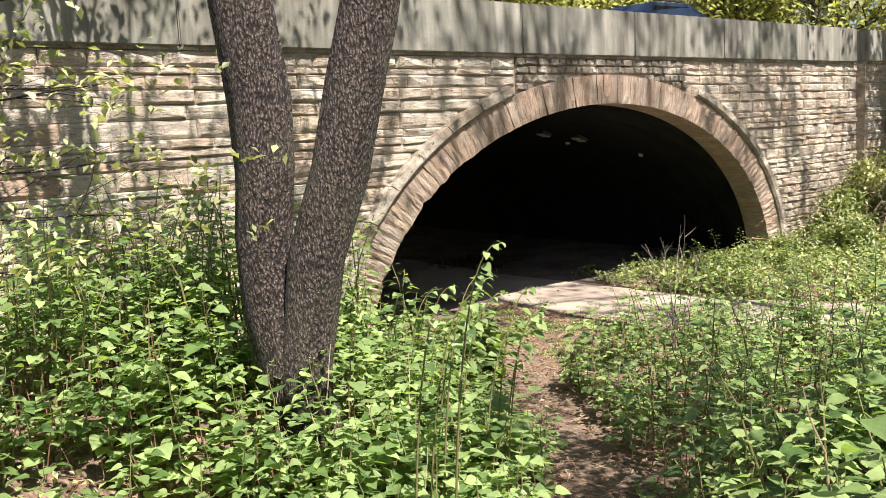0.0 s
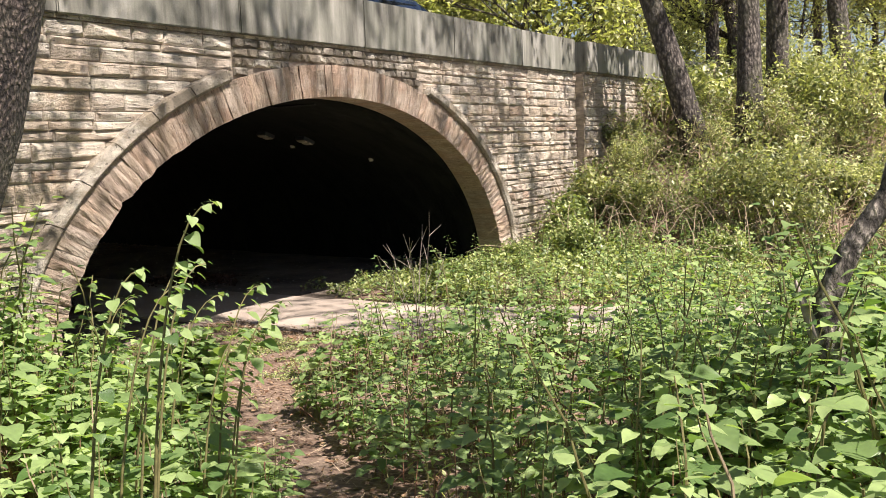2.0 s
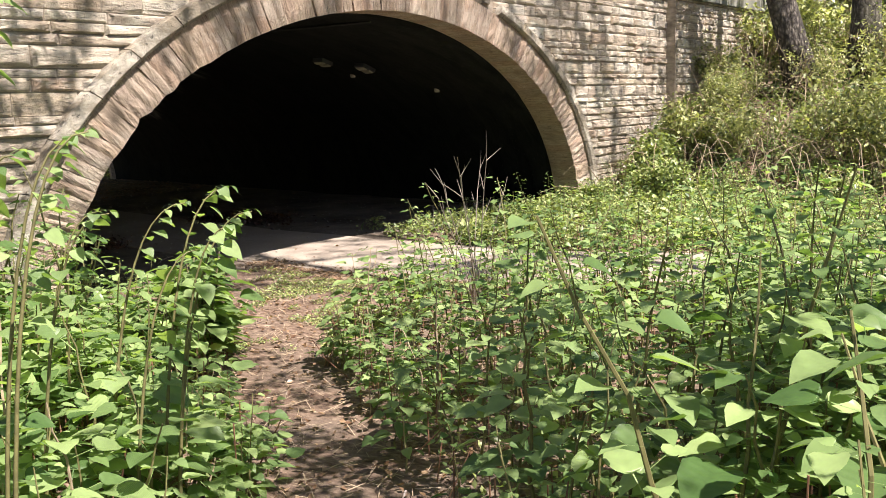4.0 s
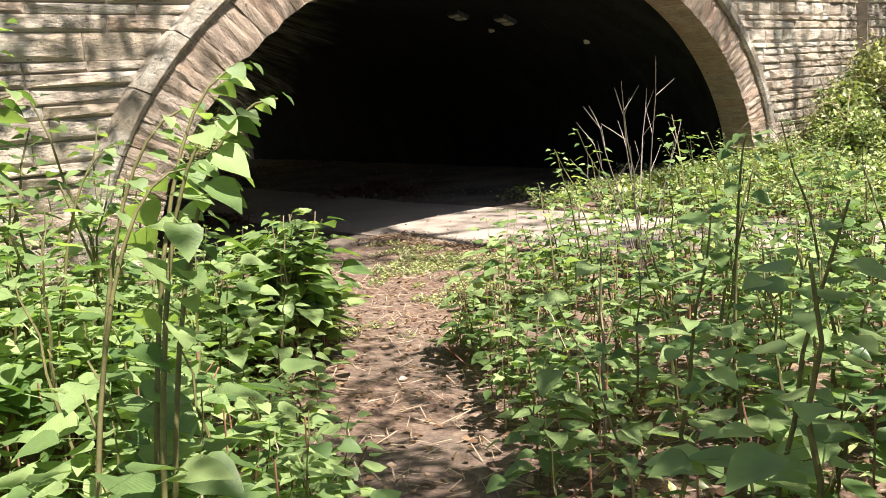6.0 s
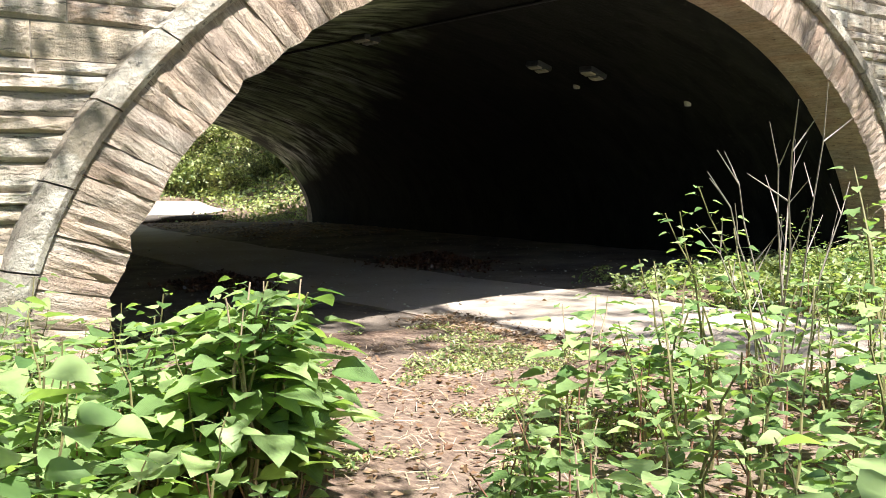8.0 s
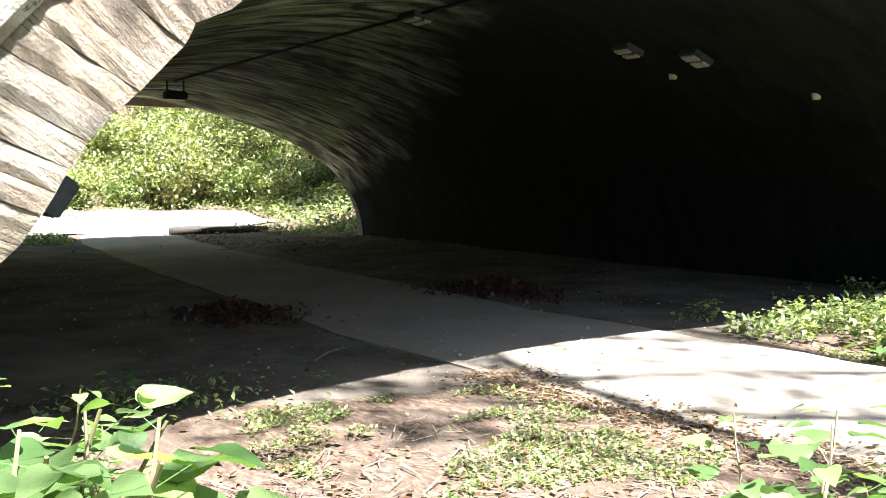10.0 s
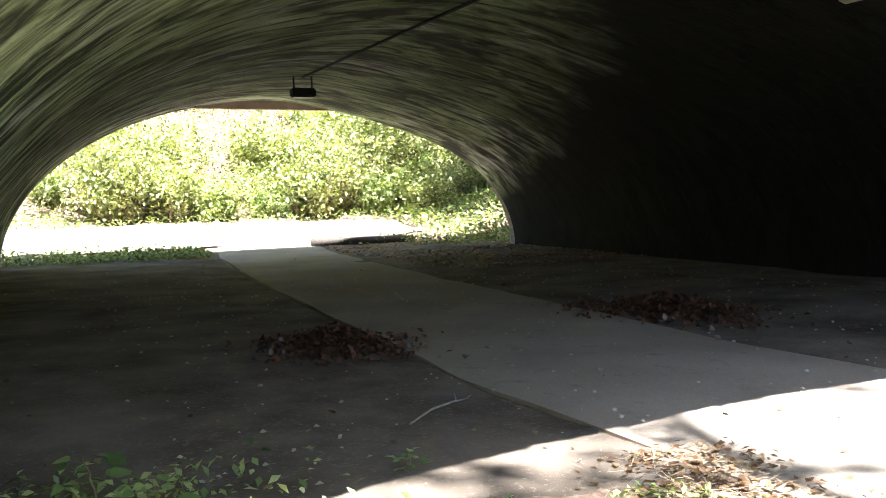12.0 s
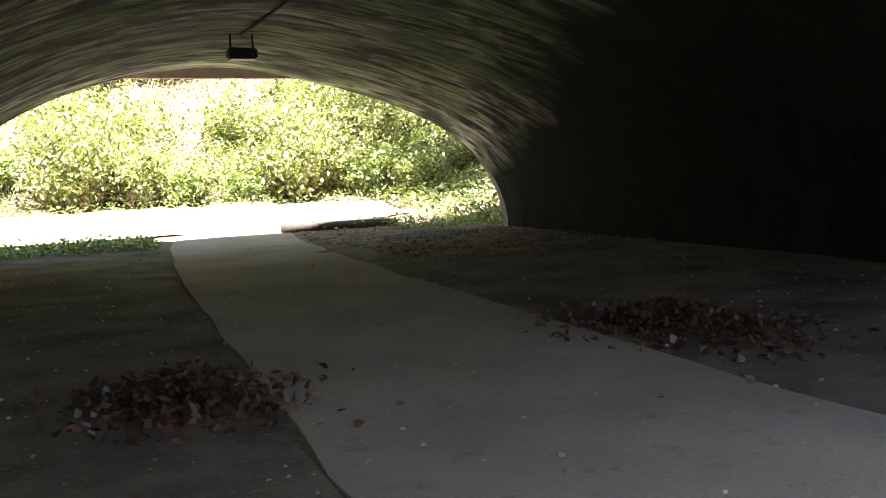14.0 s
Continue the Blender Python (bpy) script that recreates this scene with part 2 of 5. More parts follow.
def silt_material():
    m, nt, b = material("shaded_silt")
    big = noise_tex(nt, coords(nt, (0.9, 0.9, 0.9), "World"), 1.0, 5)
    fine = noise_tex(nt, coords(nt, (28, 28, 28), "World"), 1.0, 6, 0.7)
    # silt tone held down to carry part of the tunnel's shade
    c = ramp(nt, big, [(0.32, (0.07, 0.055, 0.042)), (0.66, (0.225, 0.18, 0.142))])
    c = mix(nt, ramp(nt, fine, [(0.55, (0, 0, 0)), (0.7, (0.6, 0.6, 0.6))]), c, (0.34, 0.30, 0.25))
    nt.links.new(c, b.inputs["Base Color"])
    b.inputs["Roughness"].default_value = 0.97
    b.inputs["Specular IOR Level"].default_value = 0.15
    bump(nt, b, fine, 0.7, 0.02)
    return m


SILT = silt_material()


def leaf_material(name, dark, light, island=True, translucent=0.4, vein=False):
    m, nt, b = material(name)
    c = ramp(nt, random_of(nt, island), [(0.0, dark), (0.55, tuple((p + q) / 2 for p, q in zip(dark, light))), (1.0, light)])
    n = noise_tex(nt, coords(nt, (14, 14, 14), "World"), 1.0, 4)
    c = mix(nt, 0.35, c, ramp(nt, n, [(0.3, (0.3, 0.3, 0.3)), (0.7, (0.7, 0.7, 0.7))]), "OVERLAY")
    nt.links.new(c, b.inputs["Base Color"])
    b.inputs["Roughness"].default_value = 0.38
    b.inputs["Specular IOR Level"].default_value = 0.5
    if vein:
        w = node(nt, "ShaderNodeTexWave", Scale=26.0, Distortion=1.5)
        nt.links.new(coords(nt, (0.35, 1, 0)), w.inputs["Vector"])
        bump(nt, b, w.outputs["Fac"], 0.35, 0.004)
    t = nt.nodes.new("ShaderNodeBsdfTranslucent")
    nt.links.new(mix(nt, 1.0, c, (1.4, 1.52, 0.6), "MULTIPLY"), t.inputs[0])
    s = nt.nodes.new("ShaderNodeMixShader")
    s.inputs[0].default_value = translucent
    nt.links.new(b.outputs[0], s.inputs[1]), nt.links.new(t.outputs[0], s.inputs[2])
    nt.links.new(s.outputs[0], nt.nodes["Material Output"].inputs[0])
    return m


KNOT_LEAF = leaf_material("knotweed_leaf", (0.085, 0.155, 0.045), (0.38, 0.48, 0.195), vein=True)
KNOT_ONE = leaf_material("knotweed_leaf_near", (0.085, 0.155, 0.045), (0.38, 0.48, 0.195), False, vein=True)
SHRUB_LEAF = leaf_material("shrub_leaf", (0.08, 0.11, 0.04), (0.64, 0.63, 0.31), translucent=0.3)
TREE_LEAF = leaf_material("tree_leaf", (0.20, 0.22, 0.085), (0.62, 0.60, 0.32), translucent=0.45)
COVER_LEAF = leaf_material("cover_leaf", (0.07, 0.12, 0.035), (0.52, 0.55, 0.24), translucent=0.3)
PILE_LEAF = leaf_material("damp_dead_leaf", (0.045, 0.02, 0.013), (0.20, 0.095, 0.06), translucent=0.1)
DEAD_LEAF = leaf_material("dead_leaf", (0.11, 0.055, 0.03), (0.34, 0.22, 0.13), translucent=0.15)


def bark_material(name, dark, light, scale=14.0):
    m, nt, b = material(name)
    vec = coords(nt, (1, 1, 0.5), "World")
    v = node(nt, "ShaderNodeTexVoronoi", Scale=scale * 2.2)
    warp = noise_tex(nt, vec, 9.0, 5)
    w = nt.nodes.new("ShaderNodeVectorMath")
    w.operation = "ADD"
    small = nt.nodes.new("ShaderNodeMath")
    small.operation = "MULTIPLY"
    small.inputs[1].default_value = 0.12
    nt.links.new(warp, small.inputs[0])
    nt.links.new(vec, w.inputs[0]), nt.links.new(small.outputs[0], w.inputs[1])
    nt.links.new(w.outputs[0], v.inputs["Vector"])
    n = noise_tex(nt, vec, scale * 3, 6, 0.7)
    h = nt.nodes.new("ShaderNodeMath")
    h.operation = "MULTIPLY"
    nt.links.new(v.outputs["Distance"], h.inputs[0]), nt.links.new(n, h.inputs[1])
    c = ramp(nt, h.outputs[0], [(0.05, light), (0.17, tuple(0.45 * v for v in light)), (0.34, dark)])
    big = noise_tex(nt, coords(nt, (1.6, 1.6, 0.8), "World"), 1.0, 4)
    c = mix(nt, ramp(nt, big, [(0.5, (0, 0, 0)), (0.75, (0.5, 0.5, 0.5))]), c, (0.13, 0.13, 0.08))
    nt.links.new(c, b.inputs["Base Color"])
    b.inputs["Roughness"].default_value = 0.95
    inv = nt.nodes.new("ShaderNodeMath")
    inv.operation = "SUBTRACT"
    inv.inputs[0].default_value = 1.0
    nt.links.new(h.outputs[0], inv.inputs[1])
    bump(nt, b, inv.outputs[0], 1.0, 0.07)
    return m


BARK = bark_material("grey_brown_bark", (0.022, 0.016, 0.014), (0.25, 0.19, 0.16), 19.0)
BARK_CROOK = bark_material("flaking_grey_bark", (0.06, 0.05, 0.042), (0.50, 0.43, 0.36), 10.0)
BARK_FAR = bark_material("woodland_bark", (0.04, 0.032, 0.027), (0.25, 0.21, 0.175), 6.0)


def plain(name, colour, rough=0.6, metal=0.0, scale=20.0, vary=0.3):
    m, nt, b = material(name)
    n = noise_tex(nt, coords(nt, (scale, scale, scale), "World"), 1.0, 5)
    lo, hi = tuple(c * (1 - vary) for c in colour), tuple(min(1.0, c * (1 + vary)) for c in colour)
    nt.links.new(ramp(nt, n, [(0.3, lo), (0.7, hi)]), b.inputs["Base Color"])
    b.inputs["Roughness"].default_value, b.inputs["Metallic"].default_value = rough, metal
    bump(nt, b, n, 0.15, 0.004)
    return m


STEM = plain("green_brown_stem", (0.17, 0.15, 0.06), 0.6)
CANE = plain("dry_cane", (0.36, 0.27, 0.18), 0.8)
REDCANE = plain("red_brown_cane", (0.25, 0.125, 0.075), 0.75)
DEADWOOD = plain("grey_dead_wood", (0.30, 0.25, 0.21), 0.9)
LOGWOOD = plain("weathered_log_wood", (0.09, 0.075, 0.06), 0.95)
METAL = plain("dark_painted_metal", (0.02, 0.02, 0.021), 0.85, 0.0)
GREYBOX = plain("grey_painted_steel", (0.05, 0.056, 0.066), 0.5, 0.2)
PIPE = plain("pale_pvc", (0.30, 0.30, 0.28), 0.5)
FIXTURE = plain("yellowed_fixture_cover", (0.40, 0.37, 0.29), 0.45)
RUSTBEAM = plain("tan_painted_beam", (0.50, 0.38, 0.28), 0.7, vary=0.2, scale=4)
ASPHALT = plain("asphalt", (0.05, 0.05, 0.052), 0.9, scale=60)
CARPAINT = plain("dark_blue_car_paint", (0.02, 0.035, 0.07), 0.25, 0.2, 3, 0.1)
RUBBER = plain("tyre_rubber", (0.02, 0.02, 0.02), 0.9)
RIM = plain("alloy", (0.5, 0.5, 0.5), 0.35, 0.9)
GLASS, _nt, _b = material("car_glass")
_b.inputs["Base Color"].default_value = (0.02, 0.025, 0.03, 1)
_b.inputs["Roughness"].default_value = 0.05


# ---- building helpers ----
def mesh_of(name, verts, faces, mat, shade=False):
    me = bpy.data.meshes.new(name)
    me.from_pydata([tuple(v) for v in verts], [], [tuple(f) for f in faces])
    me.materials.append(mat)
    if shade:
        me.polygons.foreach_set("use_smooth", [True] * len(me.polygons))
    me.update()
    return me


def part(name, bm, mat, parent, label=""):
    """Links a bmesh, or a ready mesh, as one object under a thing or a part."""
    if isinstance(bm, bpy.types.Mesh):
        me = bm
    else:
        me = bpy.data.meshes.new(name)
        bm.to_mesh(me)
        bm.free()
        me.materials.append(mat)
    ob = new(name, me)
    ob.parent = parent
    if label:
        tagged(ob, label)
    return ob


def thing(name, place=(0, 0, 0), label="", category="", group="", kind="", turn=0.0, scale=1.0):
    ob = new(name)
    ob.matrix_basis = pose(*place, 0, 0, turn) @ Matrix.Scale(scale, 4)
    return tagged(ob, label, category, group, kind)


def box_bm(x0, y0, z0, x1, y1, z1, bevel=0.0, bm=None):
    own = bm or bmesh.new()
    r = bmesh.ops.create_cube(own, size=1.0)
    for v in r["verts"]:
        v.co = Vector((x0 + (v.co.x + 0.5) * (x1 - x0), y0 + (v.co.y + 0.5) * (y1 - y0), z0 + (v.co.z + 0.5) * (z1 - z0)))
    if bevel:
        edges = list({e for v in r["verts"] for e in v.link_edges})
        bmesh.ops.bevel(own, geom=edges, offset=bevel, segments=2, affect="EDGES")
    return own


def tube(points, radii, sides=8, knobs=0.0, rng=None):
    """Vertices and faces of a tapered tube along points."""
    verts, faces = [], []
    pts = [Vector(p) for p in points]
    ref = Vector((0.31, 0.87, 0.2)).normalized()
    for i, p in enumerate(pts):
        d = (pts[min(i + 1, len(pts) - 1)] - pts[max(i - 1, 0)]).normalized()
        u = d.cross(ref)
        if u.length < 0.05:
            u = d.cross(Vector((1, 0, 0)))
        u.normalize()
        w = d.cross(u)
        for k in range(sides):
            a = 2 * math.pi * k / sides
            r = radii[i] * (1 + (knobs * noise.noise(p * 2.3 + Vector((math.cos(a), math.sin(a), 0)) * 0.9) if knobs else 0))
            verts.append(p + (u * math.cos(a) + w * math.sin(a)) * r)
    for i in range(len(pts) - 1):
        for k in range(sides):
            a, b = i * sides + k, i * sides + (k + 1) % sides
            faces.append((a, b, b + sides, a + sides))
    faces.append(tuple(range(sides))[::-1])
    faces.append(tuple(range((len(pts) - 1) * sides, len(pts) * sides)))
    return verts, faces


def join_lists(lists):
    verts, faces = [], []
    for v, f in lists:
        n = len(verts)
        verts += list(v)
        faces += [tuple(i + n for i in q) for q in f]
    return verts, faces


def scatter(name, tv, tf, mats, mat):
    """One mesh out of many placed copies of a template: mats is an array of N 4 x 4 matrices."""
    tv = np.asarray(tv, float)
    tf = np.asarray(tf, int)
    n, k = len(mats), len(tv)
    hom = np.c_[tv, np.ones(k)]
    out = np.einsum("nij,kj->nki", mats, hom)[:, :, :3].reshape(-1, 3)
    idx = (tf[None] + (np.arange(n) * k)[:, None, None]).reshape(-1, tf.shape[1])
    me = bpy.data.meshes.new(name)
    me.vertices.add(len(out))
    me.vertices.foreach_set("co", out.ravel())
    me.loops.add(idx.size)
    me.loops.foreach_set("vertex_index", idx.ravel().astype(np.int32))
    me.polygons.add(len(idx))
    me.polygons.foreach_set("loop_start", np.arange(0, idx.size, idx.shape[1], dtype=np.int32))
    me.materials.append(mat)
    me.update(calc_edges=True)
    me.validate()
    return me


def turns(rng, n, tilt, spread):
    """N rotation matrices: heading at random, tilted by about tilt degrees."""
    head = rng.uniform(0, 2 * np.pi, n)
    tip = np.radians(rng.normal(tilt, spread, n))
    roll = np.radians(rng.normal(0, 22, n))
    ch, sh, ct, st, cr, sr = np.cos(head), np.sin(head), np.cos(tip), np.sin(tip), np.cos(roll), np.sin(roll)
    z = np.zeros(n)
    o = np.ones(n)
    H = np.array([[ch, -sh, z], [sh, ch, z], [z, z, o]]).transpose(2, 0, 1)
    T = np.array([[ct, z, st], [z, o, z], [-st, z, ct]]).transpose(2, 0, 1)
    R = np.array([[o, z, z], [z, cr, -sr], [z, sr, cr]]).transpose(2, 0, 1)
    return H @ T @ R


def matrices(rot, place, size):
    m = np.zeros((len(rot), 4, 4))
    m[:, :3, :3] = rot * np.asarray(size)[:, None, None]
    m[:, :3, 3] = place
    m[:, 3, 3] = 1
    return m


# ---- ground and paved way ----
def ground_sheet():
    far = [30, 45, 70, 120, 250, 600]
    xs = sorted([-v for v in far] + list(np.arange(-24, 24.1, 0.4)) + far)
    ys = sorted([-v for v in far] + list(np.arange(-24, 46.1, 0.4)) + [60, 90, 160, 320, 700])
    verts = [(x, y, ground_z(x, y)) for y in ys for x in xs]
    w = len(xs)
    faces = [(j * w + i, j * w + i + 1, (j + 1) * w + i + 1, (j + 1) * w + i) for j in range(len(ys) - 1) for i in range(w - 1)]
    me = mesh_of("ground", verts, faces, SOIL, True)
    return tagged(new("ground", me), "brown soil with dry leaf litter and trodden footpath", "ground", kind="structure")


ground = ground_sheet()


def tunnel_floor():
    """Silt that lies over the soil inside the tunnel, thinning out at the mouth."""
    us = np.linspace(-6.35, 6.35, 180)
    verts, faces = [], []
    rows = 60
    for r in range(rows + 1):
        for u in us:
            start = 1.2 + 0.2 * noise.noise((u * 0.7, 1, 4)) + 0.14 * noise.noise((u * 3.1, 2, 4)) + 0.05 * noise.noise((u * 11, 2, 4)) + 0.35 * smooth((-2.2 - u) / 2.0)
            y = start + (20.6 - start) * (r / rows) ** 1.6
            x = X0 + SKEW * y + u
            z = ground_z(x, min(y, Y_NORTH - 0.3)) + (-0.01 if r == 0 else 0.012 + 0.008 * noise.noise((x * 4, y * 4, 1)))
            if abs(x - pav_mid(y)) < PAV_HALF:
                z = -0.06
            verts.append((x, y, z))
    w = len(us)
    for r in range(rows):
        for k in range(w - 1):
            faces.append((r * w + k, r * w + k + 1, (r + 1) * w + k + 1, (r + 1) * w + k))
    return tagged(new("floor", mesh_of("floor", verts, faces, SILT, True)), "silt floor of the tunnel, with part of its shade in the colour", "floor", kind="structure")


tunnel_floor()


def pavement_strip():
    ys = list(np.arange(-22, 25.01, 0.5))
    verts, faces = [], []
    for i, y in enumerate(ys):
        m = pav_mid(y)
        wob = 0.05 * noise.noise((y * 0.9, 1, 2))
        wob2 = 0.05 * noise.noise((y * 0.9, 7, 2))
        zl = max(0.012, ground_z(m, y) + 0.03)
        for x, dz in ((m - PAV_HALF + wob, -0.08), (m - PAV_HALF + wob, 0.0), (m - 0.5, 0.012), (m + 0.5, 0.012), (m + PAV_HALF + wob2, 0.0), (m + PAV_HALF + wob2, -0.08)):
            verts.append((x, y, zl + dz))
        if i:
            a, b = (i - 1) * 6, i * 6
            faces += [(a + k, a + k + 1, b + k + 1, b + k) for k in range(5)]
    return tagged(new("pavement", mesh_of("pavement", verts, faces, PAVEMENT)), "pale worn concrete path running through the tunnel", "path", kind="structure")


pavement = pavement_strip()


def cross_path():
    """The wide pale way that passes the far mouth and climbs the bank to the east."""
    verts, faces = [], []
    xs = list(np.arange(-26, 8.01, 0.6))
    for i, x in enumerate(xs):
        mid = 26.4 + 0.05 * max(0.0, x - 4) ** 1.3
        half = 2.5 - 1.9 * smooth((x - 3) / 8)
        for t in np.linspace(-1, 1, 7):
            y = mid + t * half + 0.45 * abs(t) * noise.noise((x * 0.8, t * 9, 3))
            verts.append((x, y, ground_z(x, y) + 0.05))
        if i:
            a, b = (i - 1) * 7, i * 7
            faces += [(a + k, b + k, b + k + 1, a + k + 1) for k in range(6)]
    return tagged(new("pavement", mesh_of("pavement", verts, faces, PAVEMENT)), "pale sunlit cross path beyond the tunnel", "path", kind="structure")


cross_path()


# ---- bridge: walls, ring, lining, deck ----
def ellipse_z(x, a, b):
    q = 1 - (x / a) ** 2
    return b * math.sqrt(q) if q > 0 else -1.0


def pierced_wall(name, y0, y1, mid, a, b, x0, x1, top, mat, label):
    """A wall slab with an arched opening through it."""
    xs = sorted(set([x0, x1] + [mid + a * math.sin(radians(d)) for d in range(-90, 91, 3)] + list(np.linspace(x0, mid - a, 8)) + list(np.linspace(mid + a, x1, 8))))
    verts, faces = [], []
    for x in xs:
        zb = ellipse_z(x - mid, a, b) if abs(x - mid) < a - 1e-6 else (0.0 if abs(abs(x - mid) - a) < 1e-5 else -1.5)
        verts += [(x, y0, zb), (x, y0, top), (x, y1, top), (x, y1, zb)]
    for i in range(len(xs) - 1):
        p, q = 4 * i, 4 * i + 4
        for k in range(4):
            faces.append((p + k, q + k, q + (k + 1) % 4, p + (k + 1) % 4))
    faces += [(3, 2, 1, 0), (len(verts) - 4, len(verts) - 3, len(verts) - 2, len(verts) - 1)]
    for s in (-1, 1):
        xe = mid + s * a
        n = len(verts)
        verts += [(xe, y0, -1.5), (xe, y0, 0.05), (xe, y1, 0.05), (xe, y1, -1.5)]
        faces.append((n, n + 1, n + 2, n + 3))
    return tagged(new(name, mesh_of(name, verts, faces, mat)), label, "wall", kind="structure")


wall_south = pierced_wall("wall_south", 0.0, 0.55, X0, A_RING - 0.03, B_RING - 0.03, -30, 10.8, DECK, MORTAR, "tan coursed sandstone bridge wall with stained joints")
wall_north = pierced_wall("wall_north", Y_NORTH, Y_NORTH + 0.22, X0 + SKEW * Y_NORTH + 0.2, 6.4, 3.86, -30, 34, PAR_TOP, MORTAR, "sandstone wall around the far tunnel mouth")


def half_span(side, k):
    """Half width of the vault, k of the way through: the east side opens out a little."""
    return 6.19 + (0.41 * k if side > 0 else 0.0)


def haunch(side, k):
    """The eastern haunch is flatter than a true ellipse; side runs from 0 at the crown to 1 at the springing."""
    return 1 - (0.06 * math.sin(math.pi * min(1.0, side)) * smooth(k * 20) if side > 0 else 0.0)


def lining():
    verts, faces, uvs = [], [], []
    ys = [0.52, 0.8] + list(np.arange(1.5, Y_NORTH, 1.0)) + [Y_NORTH]
    degs = list(range(-96, 97, 3))
    rows = []
    for y in ys:
        mid = X0 + SKEW * y
        k = y / Y_NORTH
        b = 4.01 - 0.17 * k
        row = []
        for d in degs:
            r = radians(d)
            n = 0.02 * noise.noise((d * 0.05, y * 0.7, 2.0)) + 0.008 * noise.noise((d * 0.4, y * 2.0, 2.0))
            f = haunch(math.sin(r), k)
            x, z = mid + (half_span(d, k) + n) * math.sin(r), (b + n) * math.cos(r) * f
            row.append(len(verts))
            verts.append((x, y, z))
            uvs.append((d * 0.09, y))
        rows.append(row)
    for p, q in zip(rows, rows[1:]):
        for i in range(len(degs) - 1):
            faces.append((p[i], p[i + 1], q[i + 1], q[i]))
    inner = len(verts)
    for y in (0.52, Y_NORTH):           # outer skin, for thickness
        for d in degs:
            r = radians(d)
            verts.append((X0 + SKEW * y + 6.95 * math.sin(r), y, 4.5 * math.cos(r)))
            uvs.append((d * 0.09, y))
    w = len(degs)
    for i in range(w - 1):
        faces.append((inner + i, inner + w + i, inner + w + i + 1, inner + i + 1))
        faces.append((rows[0][i], inner + i, inner + i + 1, rows[0][i + 1]))
        faces.append((rows[-1][i], rows[-1][i + 1], inner + w + i + 1, inner + w + i))
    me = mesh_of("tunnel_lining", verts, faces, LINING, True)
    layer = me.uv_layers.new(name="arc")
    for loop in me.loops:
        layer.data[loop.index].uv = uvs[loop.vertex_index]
    return tagged(new("ceiling", me), "whitewashed tunnel vault with dark stains, green algae and shade painted on the east flank", "vault", kind="structure")


ceiling = lining()

deck_bm = box_bm(-30, 0.55, DECK - 0.25, 34, Y_NORTH, DECK - 0.002)
deck = part("road", deck_bm, ASPHALT, None)
tagged(deck, "asphalt road across the top of the bridge", "road", kind="structure")
for nm, xa, xb in (("fill_west", -30, X0 - 7.2), ("fill_east", X0 + 9.2, 34)):
    f = part("wall_" + nm, box_bm(xa, 0.56, -2, xb, Y_NORTH - 0.01, DECK - 0.26), MORTAR, None)
    tagged(f, "earth and masonry fill of the bridge", "wall", kind="structure")
wing = part("wall_wing", box_bm(10.8, -0.26, -0.5, 34, 0.55, DECK), MORTAR, None)
tagged(wing, "sandstone wing wall standing proud of the bridge face", "wall", kind="structure")


# ---- parapet blocks ----
def parapet_block(x0, x1, y0, y1, z0, z1):
    bm = box_bm(x0 + 0.006, y0, z0, x1 - 0.006, y1, z1, 0.018)
    return bm


parapet = thing("parapet_wall", (0, 0, 0), "grey concrete bridge parapet streaked with dark drips", "parapet", kind="structure")
px = -29.0
while px < 10.5:
    nx = min(px + 3.3, 10.8)
    part("parapet_block", parapet_block(px, nx, -0.12, 0.32, DECK + 0.05, PAR_TOP), PARAPET, parapet)
    px = nx
for xa, xb in ((10.8, 13.2), (13.2, 17), (17, 22), (22, 28)):
    part("parapet_block", parapet_block(xa, xb, -0.4, 0.15, DECK + 0.05, PAR_TOP - 0.05), PARAPET, parapet)
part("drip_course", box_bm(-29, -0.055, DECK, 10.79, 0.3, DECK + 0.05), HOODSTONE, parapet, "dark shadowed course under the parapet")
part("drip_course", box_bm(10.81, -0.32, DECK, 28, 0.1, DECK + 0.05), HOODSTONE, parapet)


# ---- stones of the arch ring ----
def hexa(c):
    """A block from eight corners: front four, back four, both anticlockwise."""
    return c, [(0, 1, 2, 3), (7, 6, 5, 4), (0, 4, 5, 1), (1, 5, 6, 2), (2, 6, 7, 3), (3, 7, 4, 0)]


rng = random.Random(7)


def on_ellipse(deg, a, b):
    return X0 + a * math.sin(radians(deg)), b * math.cos(radians(deg))


arch_ring = thing("arch_ring", (0, 0, 0), "ring of narrow tan sandstone voussoirs with chipped lower edges", "arch", kind="structure")


def worn(deg):
    """How far the lower edge has broken away: ragged on the west haunch, crisp elsewhere."""
    haunch = smooth((-36 - deg) / 10) * smooth((deg + 86) / 6)
    return haunch * (0.10 * max(0.0, noise.noise((deg * 0.33, 3.0, 1.0))) + 0.05 * max(0.0, noise.noise((deg * 1.3, 8.0, 1.0)))) + 0.006 * abs(noise.noise((deg * 2.0, 5.0, 1.0)))


